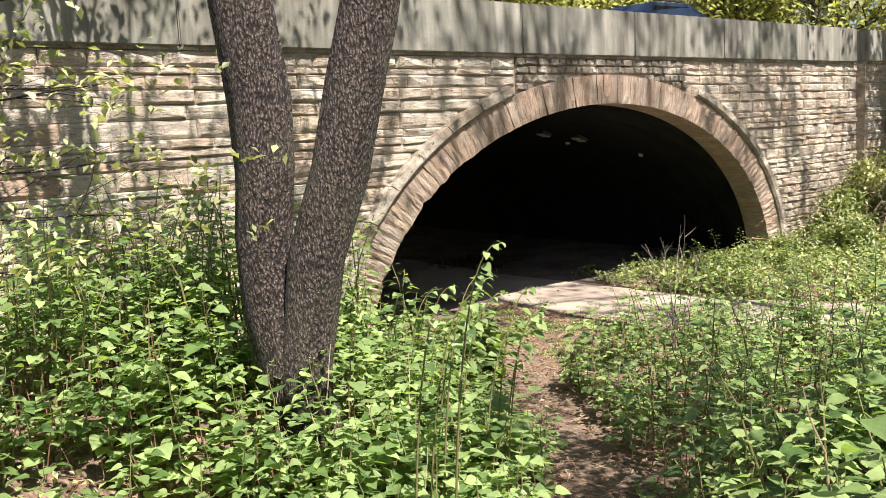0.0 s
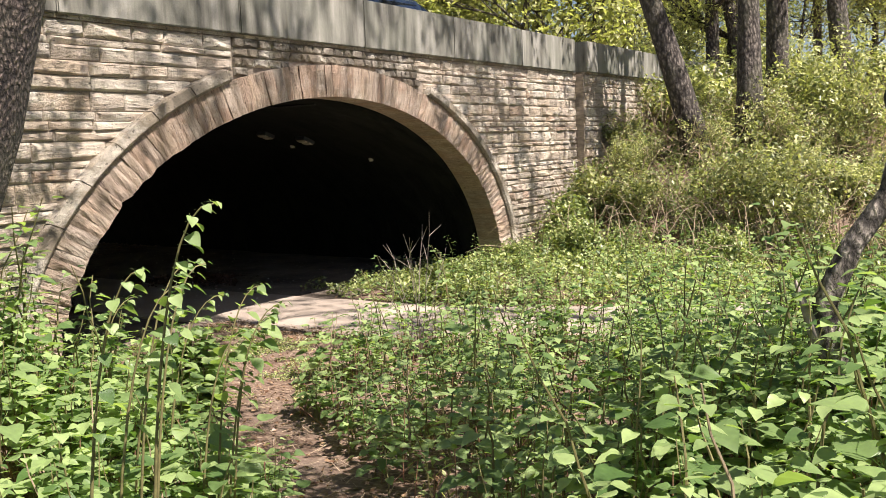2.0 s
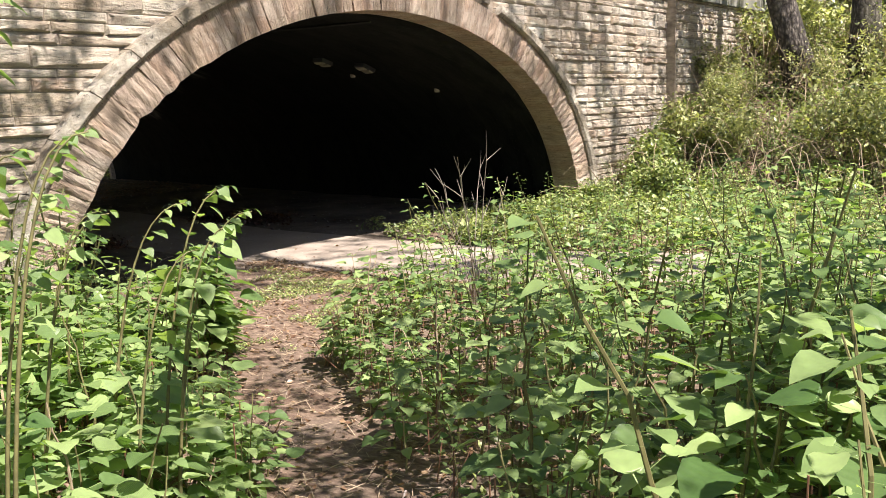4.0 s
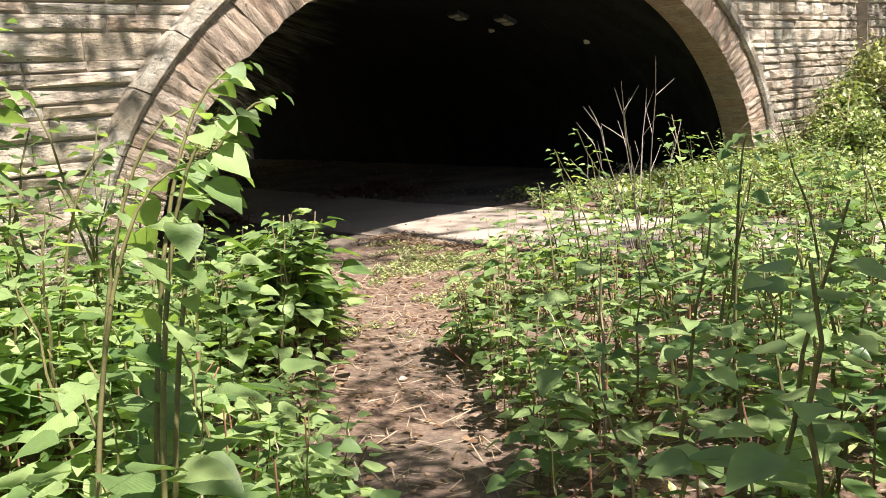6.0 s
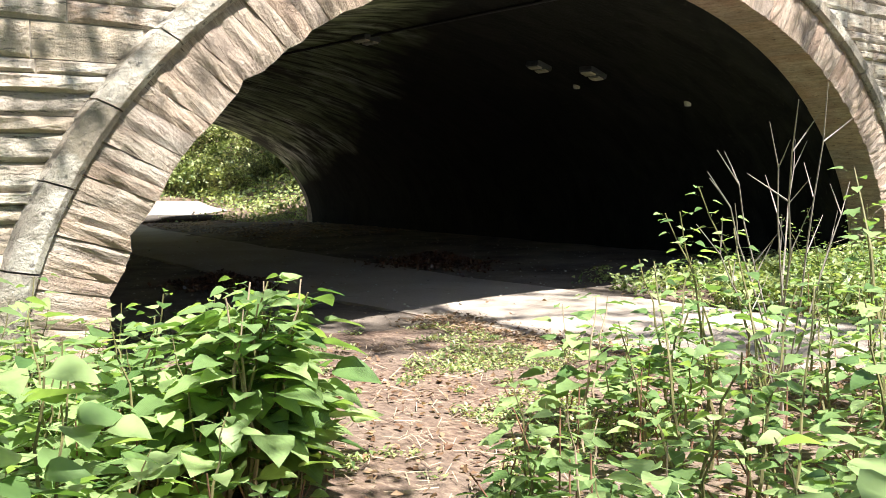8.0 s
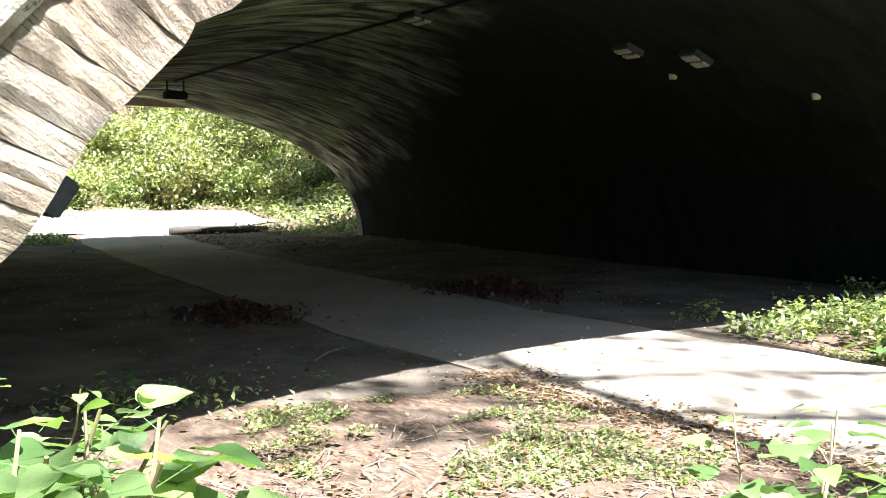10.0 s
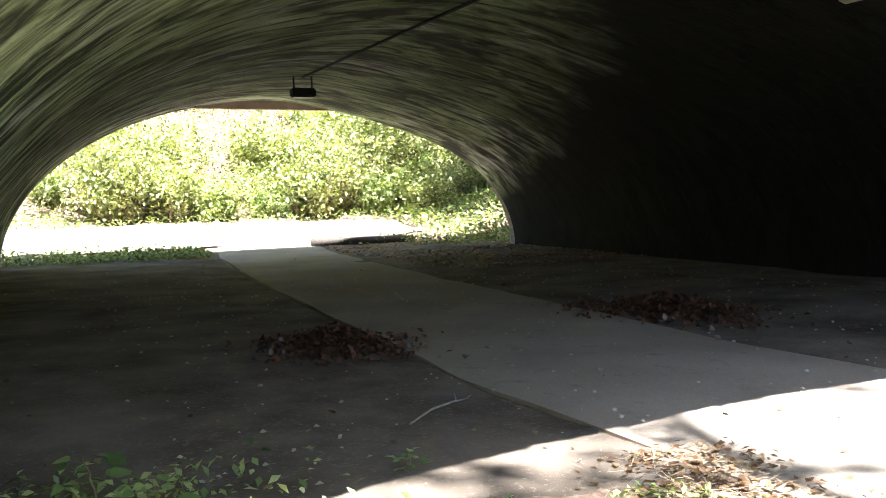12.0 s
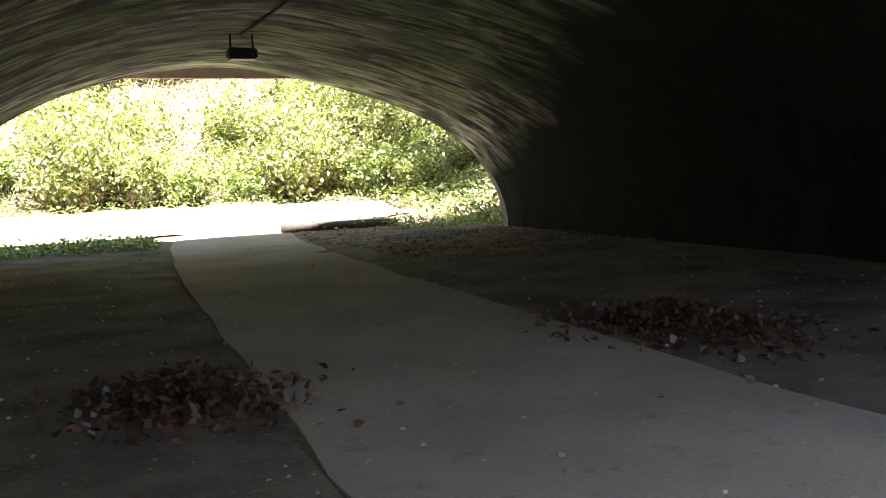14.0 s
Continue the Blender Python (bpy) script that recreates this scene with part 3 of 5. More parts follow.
edges_deg = [-92.0]
while edges_deg[-1] < 91.0:
    edges_deg.append(edges_deg[-1] + rng.uniform(1.45, 2.3))
for d0, d1 in zip(edges_deg, edges_deg[1:]):
    proud = -0.075 - rng.uniform(0, 0.022)
    g = 0.022
    ao, bo = A_RING, B_RING
    e0, e1 = d0 + g, d1 - g
    m = (e0 + e1) / 2
    (a0, a1), (b0, b1), (c0, c1), (q0, q1) = on_ellipse(e0, A_IN + worn(e0), B_IN + worn(e0)), on_ellipse(e1, A_IN + worn(e1), B_IN + worn(e1)), on_ellipse(e1, ao, bo), on_ellipse(e0, ao, bo)
    back = 0.53
    cols, rows_n = 4, 5
    inner = [Vector((a0, 0, a1)).lerp(Vector((b0, 0, b1)), k / (cols - 1)) for k in range(cols)]
    outer = [Vector((q0, 0, q1)).lerp(Vector((c0, 0, c1)), k / (cols - 1)) for k in range(cols)]
    verts = []
    for r_ in range(rows_n):
        for k in range(cols):
            p = inner[k].lerp(outer[k], r_ / (rows_n - 1))
            edge = k in (0, cols - 1) or r_ in (0, rows_n - 1)
            verts.append((p.x, proud + (rng.uniform(0.0, 0.02) if edge else rng.uniform(-0.022, 0.006)), p.z))
    nb = len(verts)
    verts += [(inner[0].x, back, inner[0].z), (inner[-1].x, back, inner[-1].z), (outer[-1].x, back, outer[-1].z), (outer[0].x, back, outer[0].z)]
    faces = [(r_ * cols + k, r_ * cols + k + 1, (r_ + 1) * cols + k + 1, (r_ + 1) * cols + k) for r_ in range(rows_n - 1) for k in range(cols - 1)]
    top = (rows_n - 1) * cols
    faces.append((nb + 3, nb + 2, nb + 1, nb))
    faces.append(tuple(range(cols - 1, -1, -1)) + (nb, nb + 1))
    faces.append(tuple(range(top, top + cols)) + (nb + 2, nb + 3))
    faces.append(tuple(r_ * cols for r_ in range(rows_n)) + (nb + 3, nb))
    faces.append(tuple(r_ * cols + cols - 1 for r_ in range(rows_n - 1, -1, -1)) + (nb + 1, nb + 2))
    px_, pz_ = on_ellipse(m, A_IN, B_IN)
    lean = math.degrees(math.atan2((px_ - X0) / A_IN ** 2, pz_ / B_IN ** 2))
    local = pose(px_, 0, pz_, 0, lean, 0)
    shift = rng.uniform(-9, 9)
    back_to = (local @ Matrix.Translation((shift, 0, shift))).inverted()
    ob = part("voussoir", mesh_of("voussoir", [back_to @ Vector(q) for q in verts], faces, RINGSTONE), None, arch_ring)
    ob.matrix_basis = local @ Matrix.Translation((shift, 0, shift))


def hood_run(d_from, d_to, pieces):
    for k in range(pieces):
        e0 = d_from + (d_to - d_from) * k / pieces + 0.08
        e1 = d_from + (d_to - d_from) * (k + 1) / pieces - 0.08
        verts, faces = [], []
        steps = 5
        for s in range(steps + 1):
            d = e0 + (e1 - e0) * s / steps
            for a, b, y in ((A_RING + 0.004, B_RING + 0.004, 0.03), (A_RING + 0.004, B_RING + 0.004, -0.12), (A_RING + 0.06, B_RING + 0.05, -0.165), (A_HOOD, B_HOOD, -0.15), (A_HOOD + 0.02, B_HOOD + 0.02, 0.03)):
                x, z = on_ellipse(d, a, b)
                verts.append((x, y, z))
            if s:
                p, q = (s - 1) * 5, s * 5
                faces += [(p + i, p + (i + 1) % 5, q + (i + 1) % 5, q + i) for i in range(5)]
        faces += [(0, 1, 2, 3, 4), tuple(range(steps * 5 + 4, steps * 5 - 1, -1))]
        part("hood_stone", mesh_of("hood_stone", verts, faces, HOODSTONE), None, arch_ring, "weathered grey hood mould")


hood_run(-92, -24.0, 9)
hood_run(26.0, 92, 9)


# ---- rock-faced courses of the south wall ----
def stone_template(seed, name, mat):
    r = random.Random(seed)
    verts = []
    for x, z in ((-0.5, -0.5), (0.5, -0.5), (0.5, 0.5), (-0.5, 0.5)):
        verts.append((x, 0.5, z))
    for x, z in ((-0.5, -0.5), (0.5, -0.5), (0.5, 0.5), (-0.5, 0.5)):
        verts.append((x * r.uniform(0.985, 1), -0.15 - r.uniform(0, 0.2), z * r.uniform(0.93, 1)))
    n = 3
    for j in range(2):
        for i in range(n):
            verts.append(((i / (n - 1) - 0.5) * 0.88 + r.uniform(-0.03, 0.03), -0.5 - r.uniform(0, 1.0), (j - 0.5) * 0.62 + r.uniform(-0.1, 0.1)))
    faces = [(0, 4, 5, 1), (1, 5, 6, 2), (2, 6, 7, 3), (3, 7, 4, 0), (4, 8, 9, 10, 5), (5, 10, 13, 6), (6, 13, 12, 11, 7), (7, 11, 8, 4), (8, 11, 12, 9), (9, 12, 13, 10)]
    return mesh_of(name, verts, [f[::-1] for f in faces], mat)


STONES = [stone_template(s, "stone", SANDSTONE) for s in range(8)]
FAR_STONES = [stone_template(s, "stone_far", SANDSTONE_FAR) for s in range(8)]
RUBBLES = [stone_template(s + 20, "rubble", RUBBLE) for s in range(5)]
joined = []


def lay(xa, xb, za, zb, y, near):
    w, h = xb - xa, zb - za
    m = pose((xa + xb) / 2, y, (za + zb) / 2) @ Matrix.Diagonal((w - 0.008, 0.034 * rng.uniform(0.6, 1.6), h - 0.006, 1))
    if near:
        ob = part("stone", rng.choice(STONES), None, wall_south)
        ob.matrix_basis = m
    else:
        me = rng.choice(FAR_STONES)
        joined.append(([m @ v.co for v in me.vertices], [tuple(p.vertices) for p in me.polygons]))


z = -0.2
while z < DECK - 0.1:
    h = min(rng.choice((0.07, 0.09, 0.1, 0.12, 0.13, 0.16, 0.2, 0.26)), DECK - z)
    if DECK - z - h < 0.1:
        h = DECK - z
    zm = z + h * 0.5
    q = 1 - (zm / (B_HOOD - 0.05)) ** 2
    half = (A_HOOD - 0.05) * math.sqrt(q) if q > 0 else 0.0
    half = max(half, 2.62 if zm > 4.05 else 0)
    for sgn in (-1, 1):
        x = X0 + sgn * half
        end = -22 if sgn < 0 else 10.8
        while (x > end) if sgn < 0 else (x < end):
            wd = rng.uniform(0.45, 1.25) if sgn < 0 else rng.uniform(0.3, 0.8)
            nx = max(end, x - wd) if sgn < 0 else min(end, x + wd)
            near = (-11.8 < x < 9.5) and z > 0.6
            lay(min(x, nx), max(x, nx), z, z + h, 0.0, near and len(wall_south.children) < 330)
            x = nx
    x = 10.85
    while x < 20:
        nx = x + rng.uniform(0.35, 0.8)
        lay(x, nx, z, z + h, -0.26, False)
        x = nx
    z += h
v, f = join_lists(joined)
rest = part("stone_courses", mesh_of("stone_courses", v, f, SANDSTONE_FAR), None, wall_south)
tagged(rest, kind="stuff")
# small dark rubble over the crown
joined = []
for row in range(6):
    za = 3.95 + row * 0.152
    x = X0 - 2.6
    while x < X0 + 2.55:
        nx = x + rng.uniform(0.14, 0.34)
        if za > ellipse_z((x + nx) / 2 - X0, A_RING, B_RING) - 0.05:
            me = rng.choice(RUBBLES)
            m = pose((x + nx) / 2, 0.0, za + 0.076) @ Matrix.Diagonal((nx - x - 0.01, 0.055, 0.145, 1))
            part("rubble_stone", me, None, wall_south).matrix_basis = m
        x = nx


# ---- things fixed in the tunnel ----
def vault_z(x, y):
    k = y / Y_NORTH
    u = x - X0 - SKEW * y
    return ellipse_z(u, half_span(u, k), 4.01 - 0.17 * k) * haunch(u / half_span(u, k), k)


for bx in (-5.5, 8.15):
    prop = part("post", box_bm(bx - 0.12, Y_NORTH + 0.7, -0.2, bx + 0.12, Y_NORTH + 0.94, 3.68, 0.01), RUSTBEAM, None)
    tagged(prop, "tan painted post carrying the beam outside the far mouth", "post", kind="structure")
beam = part("beam", box_bm(-5.7, Y_NORTH + 0.7, 3.68, 8.35, Y_NORTH + 0.95, 3.9, 0.01), RUSTBEAM, None)
tagged(beam, "tan horizontal beam across the head of the far opening", "beam", kind="structure")


def vault_lamp(x, y):
    top = vault_z(x, y)
    t = thing("floodlight", (x, y, top), "black metal floodlight hanging from the vault", "lamp")
    part("bracket", box_bm(-0.2, -0.02, -0.26, -0.17, 0.02, 0.03, 0.004), METAL, t)
    part("bracket", box_bm(0.17, -0.02, -0.26, 0.2, 0.02, 0.03, 0.004), METAL, t)
    body = part("housing", box_bm(-0.24, -0.13, -0.42, 0.24, 0.13, -0.24, 0.03), METAL, t)
    part("lens", box_bm(-0.2, -0.1, -0.43, 0.2, 0.1, -0.415, 0.004), FIXTURE, body, "dusty glass lens")
    return t


vault_lamp(0.42, 15.3)
pts = [(0.42 - 0.03 * (15.3 - y) / 15.3, y, vault_z(0.42 - 0.03, y) - 0.025) for y in np.linspace(0.9, 15.3, 30)]
cable = part("conduit", mesh_of("conduit", *tube(pts, [0.022] * len(pts), 6), METAL, True), None, None)
tagged(cable, "black conduit running along the vault to the floodlight", "conduit")


def vault_fixture(x, y, w, d, label):
    """A flat cover strip on the vault, turned with its curve."""
    zc = vault_z(x, y)
    dz = (vault_z(x + 0.1, y) - vault_z(x - 0.1, y)) / 0.2
    t = new("ceiling_light")
    t.matrix_basis = pose(x, y, zc - 0.03, 0, -math.degrees(math.atan(dz)), 0)
    tagged(t, label, "lamp", "strip lights on the vault")
    part("frame", box_bm(-w / 2, -d / 2, -0.05, w / 2, d / 2, 0.06, 0.012), GREYBOX, t)
    part("diffuser", box_bm(-w / 2 + 0.03, -d / 2 + 0.03, -0.075, -0.03, d / 2 - 0.03, -0.045, 0.008), FIXTURE, t)
    part("diffuser", box_bm(0.03, -d / 2 + 0.03, -0.075, w / 2 - 0.03, d / 2 - 0.03, -0.045, 0.008), FIXTURE, t)
    return t


vault_fixture(2.6, 4.18, 0.34, 0.3, "unlit yellowed strip light on the vault")
vault_fixture(3.05, 3.4, 0.40, 0.28, "unlit yellowed strip light on the vault")
vault_fixture(0.44, 6.05, 0.34, 0.4, "unlit broken strip light near the crown of the vault")


def junction(x, y, label):
    t = thing("junction_box", (x, y, vault_z(x, y)), label, "box")
    bm = bmesh.new()
    bmesh.ops.create_cone(bm, cap_ends=True, segments=16, radius1=0.05, radius2=0.07, depth=0.1)
    part("cover", bm, FIXTURE, t)
    part("stub", mesh_of("stub", *tube([(0, 0, -0.04), (0.09, 0, 0.0)], [0.018, 0.018], 6), PIPE), None, t)


junction(3.55, 4.2, "small pale round junction box on the vault")
junction(4.3, 2.45, "small pale round junction box low on the vault")


# grey electrical box and pipes on the west springing
def wall_box():
    y, x, z = 0.92, -5.565, 1.60
    t = thing("electrical_box", (x, y, z), "grey steel electrical box fixed to the vault with conduits below", "box")
    body = part("body", box_bm(-0.21, -0.13, -0.115, 0.09, 0.13, 0.115, 0.01), GREYBOX, t)
    body.matrix_basis = pose(0, 0, 0, 0, 35, 0)
    lid = part("door", box_bm(0.09, -0.12, -0.105, 0.104, 0.12, 0.105, 0.005), GREYBOX, body)
    part("hinge", box_bm(0.105, 0.1, -0.1, 0.125, 0.12, -0.05, 0.003), METAL, lid)
    for name, off, r, yy in (("conduit", 0.06, 0.038, -0.05), ("cable", 0.04, 0.016, 0.08)):
        down = [(-0.09, yy, -0.12)]
        for k in range(14):
            zz = 1.32 - k * 0.115
            w = 6.24 * math.sqrt(max(0.0, 1 - (zz / 3.95) ** 2))
            down.append((X0 + SKEW * y - w + off - x, yy, zz - z))
        part(name, mesh_of(name, *tube(down, [r] * len(down), 8), GREYBOX, True), None, t)
    return t


wall_box()
post = thing("standpipe", (-5.5, 6.4, 0.0), "slim pale upright pipe standing by the tunnel wall", "pipe")
part("pipe", mesh_of("pipe", *tube([(0, 0, -0.05), (0, 0, 0.5), (0.01, 0, 1.05)], [0.024, 0.024, 0.024], 8), PIPE, True), None, post)
part("cap", mesh_of("cap", *tube([(0.01, 0, 1.05), (0.01, 0, 1.09)], [0.03, 0.028], 8), PIPE), None, post)


# ---- car on the bridge ----
def car(x, y, turn):
    t = thing("car", (x, y, DECK), "dark blue car parked on the bridge road behind the parapet", "car", turn=turn)
    prof = [(-2.2, 0.45), (-2.2, 0.85), (-1.3, 0.98), (-0.55, 1.45), (0.9, 1.5), (1.75, 1.1), (2.15, 1.02), (2.2, 0.45)]
    bm = bmesh.new()
    rows = []
    for yy, inset in ((-0.86, 0.0), (-0.8, 0.03), (0.8, 0.03), (0.86, 0.0)):
        rows.append([bm.verts.new((px_, yy * (0.82 if pz > 1.2 else 1.0), pz + (inset if pz > 1.2 else 0))) for px_, pz in prof])
    for a, b in zip(rows, rows[1:]):
        for i in range(len(prof)):
            j = (i + 1) % len(prof)
            bm.faces.new((a[i], a[j], b[j], b[i]))
    bm.faces.new(rows[0][::-1]), bm.faces.new(rows[-1])
    bmesh.ops.recalc_face_normals(bm, faces=bm.faces)
    body = part("body", bm, CARPAINT, t)
    for s in (-1, 1):
        g = bmesh.new()
        vs = [g.verts.new(p) for p in ((-0.95, s * 0.83, 1.02), (1.35, s * 0.83, 1.05), (0.85, s * 0.735, 1.42), (-0.5, s * 0.735, 1.40))]
        g.faces.new(vs)
        bmesh.ops.solidify(g, geom=g.faces[:], thickness=0.01)
        part("window", g, GLASS, body, "dark side glass")
    for wx in (-1.35, 1.4):
        for s in (-1, 1):
            wheel = part("tyre", mesh_of("tyre", *tube([(wx, s * 0.7, 0.32), (wx, s * 0.88, 0.32)], [0.32, 0.32], 20), RUBBER), None, t)
            part("rim", mesh_of("rim", *tube([(wx, s * 0.86, 0.32), (wx, s * 0.89, 0.32)], [0.2, 0.19], 14), RIM), None, wheel)
    part("roof_rail", box_bm(-0.4, -0.62, 1.53, 0.9, -0.58, 1.58, 0.01), METAL, t)
    part("roof_rail", box_bm(-0.4, 0.58, 1.53, 0.9, 0.62, 1.58, 0.01), METAL, t)


car(4.0, 2.1, 0.0)


# ---- log beyond the far mouth ----
log = thing("log", (4.5, 23.0, 0.05), "dark weathered log lying beside the path", "log", turn=-6)
pts = [(-1.5, 0, 0.1), (-0.8, 0.02, 0.12), (0, -0.02, 0.11), (0.9, 0.03, 0.1), (1.6, 0, 0.09)]
part("trunk", mesh_of("trunk", *tube(pts, [0.14, 0.15, 0.145, 0.13, 0.11], 10, 0.3), LOGWOOD, True), None, log)
part("stub", mesh_of("stub", *tube([(0.5, 0, 0.15), (0.62, 0.05, 0.33)], [0.045, 0.03], 6), LOGWOOD), None, log)


# ---- dead leaves in the tunnel ----
nr = np.random.RandomState(5)
LITTER_V = [(-0.5, 0, 0.02), (-0.1, 0.3, 0.1), (0.45, 0.08, 0.0), (0.1, -0.32, 0.12), (0.0, 0.0, -0.02)]
LITTER_F = [(0, 4, 1), (1, 4, 2), (2, 4, 3), (3, 4, 0)]


def leaf_pile(x, y, sx, sy, high, n, label):
    p = nr.normal(0, 1, (n, 2))
    r = np.hypot(p[:, 0], p[:, 1])
    place = np.c_[x + p[:, 0] * sx, y + p[:, 1] * sy, nr.uniform(0, 1, n) * high * np.exp(-r ** 2 * 0.7)]
    place[:, 2] += [ground_z(a, b) + (0.05 if abs(a - pav_mid(b)) < PAV_HALF else 0.02) for a, b in place[:, :2]]
    me = scatter("leaf_pile", LITTER_V, LITTER_F, matrices(turns(nr, n, 0, 40), place, nr.uniform(0.05, 0.12, n)), PILE_LEAF)
    tagged(new("leaf_pile", me), label, "leaves", kind="stuff")


leaf_pile(-2.3, 6.0, 0.34, 0.42, 0.24, 1100, "heap of brown dead leaves beside the path")
leaf_pile(2.0, 6.2, 0.42, 0.6, 0.26, 1400, "heap of brown dead leaves against the tunnel side")
n = 900
xs, ys = nr.uniform(-5.5, 6.5, n), nr.uniform(0.5, 22, n)
place = np.c_[xs, ys, [ground_z(a, b) + (0.055 if abs(a - pav_mid(b)) < PAV_HALF + 0.1 else 0.02) for a, b in zip(xs, ys)]]
keep = nr.uniform(0, 1, n) < np.where(abs(xs - np.array([pav_mid(v) for v in ys])) < 1.5, 0.14, 0.8)
me = scatter("scattered_leaves", LITTER_V, LITTER_F, matrices(turns(nr, n, 0, 14), place, nr.uniform(0.03, 0.09, n))[keep], DEAD_LEAF)
tagged(new("scattered_leaves", me), "scattered dry leaves on the tunnel floor", "leaves", kind="stuff")
n = 2600
xs, ys = nr.uniform(2.8, 7.4, n), nr.uniform(13, 24, n)
place = np.c_[xs, ys, [ground_z(a, b) + 0.02 for a, b in zip(xs, ys)]]
me = scatter("pale_leaves", LITTER_V, LITTER_F, matrices(turns(nr, n, 0, 18), place, nr.uniform(0.05, 0.12, n)), DEAD_LEAF)
tagged(new("pale_leaves", me), "pale dry leaves strewn by the far mouth", "leaves", kind="stuff")
twig = thing("twig", (-2.62, 3.05, 0.025), "thin pale fallen twig on the tunnel floor", "twig", turn=39, scale=1.25)
part("branch", mesh_of("branch", *tube([(-0.3, 0, 0.012), (0, 0.02, 0.02), (0.25, -0.01, 0.015), (0.36, 0.05, 0.03)], [0.005, 0.007, 0.006, 0.003], 5), DEADWOOD), None, twig)
part("spur", mesh_of("spur", *tube([(0.2, 0, 0.015), (0.27, -0.08, 0.03)], [0.006, 0.003], 5), DEADWOOD), None, twig)
n = 800
xs = nr.uniform(-4.5, 5.5, n)
ys = nr.uniform(1.5, 15, n)
place = np.c_[xs, ys, [ground_z(p, q) + (0.05 if abs(p - pav_mid(q)) < PAV_HALF + 0.1 else 0.03) for p, q in zip(xs, ys)]]
me = scatter("grit", [(-0.5, -0.3, 0), (0.5, -0.35, 0), (0.35, 0.4, 0), (-0.4, 0.3, 0), (0, 0, 0.4)], [(0, 1, 4), (1, 2, 4), (2, 3, 4), (3, 0, 4)], matrices(turns(nr, n, 0, 8), place, nr.uniform(0.012, 0.045, n)), FIXTURE)
tagged(new("grit", me), "small pale chips and crumbs on the tunnel floor", "debris", kind="stuff")


# ---- trees ----
DIAMOND_V = [(0, 0, 0), (0.5, 0.28, 0.10), (1.0, 0, -0.05), (0.5, -0.28, 0.10)]
DIAMOND_F = [(0, 1, 2), (0, 2, 3)]


def grow(rnd, start, direction, length, radius, levels, wander=0.28, lift=0.1, steps=6):
    """Limbs of a tree: a list of (points, radii) and the twig tips."""
    pts, rad = [Vector(start)], [radius]
    d = Vector(direction).normalized()
    out, tips = [], []
    for i in range(steps):
        d = (d + Vector((rnd.uniform(-1, 1), rnd.uniform(-1, 1), rnd.uniform(-0.6, 0.8) + lift)) * wander).normalized()
        pts.append(pts[-1] + d * length / steps)
        rad.append(radius * (1 - 0.75 * (i + 1) / steps))
        if levels and i >= 1:
            for _ in range(rnd.choice((1, 1, 2))):
                side = (d + Vector((rnd.uniform(-1, 1), rnd.uniform(-1, 1), rnd.uniform(-0.4, 0.6))) * 0.9).normalized()
                o, t = grow(rnd, pts[-1], side, length * rnd.uniform(0.45, 0.65), rad[-1] * 0.6, levels - 1, wander, lift, max(3, steps - 2))
                out += o
                tips += t
        elif not levels:
            tips.append(pts[-1])
    out.insert(0, (pts, rad))
    return out, tips


def leaf_cloud(name, tips, per, spread, size, mat, seed):
    r = np.random.RandomState(seed)
    base = np.repeat(np.array([tuple(t) for t in tips]), per, 0)
    place = base + r.normal(0, spread, base.shape)
    return scatter(name, DIAMOND_V, DIAMOND_F, matrices(turns(r, len(place), 15, 35), place, r.uniform(size * 0.6, size * 1.3, len(place))), mat)


def tree_meshes(seed, stems, levels, limb_from, leaf_size, per, bark, limb_len, leafmat=None):
    """Trunk, limbs and crown meshes for stems given as (points, radii) lists."""
    rnd = random.Random(seed)
    trunk = join_lists([tube(p, r, 14, 0.22) for p, r in stems])
    limbs, tips = [], []
    for p, r in stems:
        for i in range(limb_from, len(p)):
            for _ in range(3 if i < len(p) - 1 else 4):
                a = rnd.uniform(0, 2 * math.pi)
                d = Vector((math.cos(a), math.sin(a), rnd.uniform(0.1, 0.9)))
                o, t = grow(rnd, p[i], d, limb_len * rnd.uniform(0.7, 1.2), r[i] * 0.5, levels)
                limbs += o
                tips += t
    limb = join_lists([tube(p, r, 5) for p, r in limbs])
    return (mesh_of("trunk", *trunk, bark, True), mesh_of("limbs", *limb, bark, True), leaf_cloud("crown", tips, per, 0.22, leaf_size, leafmat or TREE_LEAF, seed))


def tree(meshes, place, label, turn=0.0, scale=1.0, group=""):
    t = thing("tree", place, label, "tree", group, turn=turn, scale=scale)
    part("trunk", meshes[0], None, t)
    part("bough", meshes[1], None, t)
    part("crown", meshes[2], None, t)
    return t


# forked tree before the wall
TREE_AT = (-10.55, -4.75)
TZ = ground_z(*TREE_AT)
AX = Vector((0.75, -0.66, 0))        # across the line of sight from the footpath


def stem(rows, depth=0.0):
    return [tuple(AX * a + Vector((0.66, 0.75, 0)) * depth + Vector((0, 0, h))) for a, h, _ in rows], [r for _, _, r in rows]


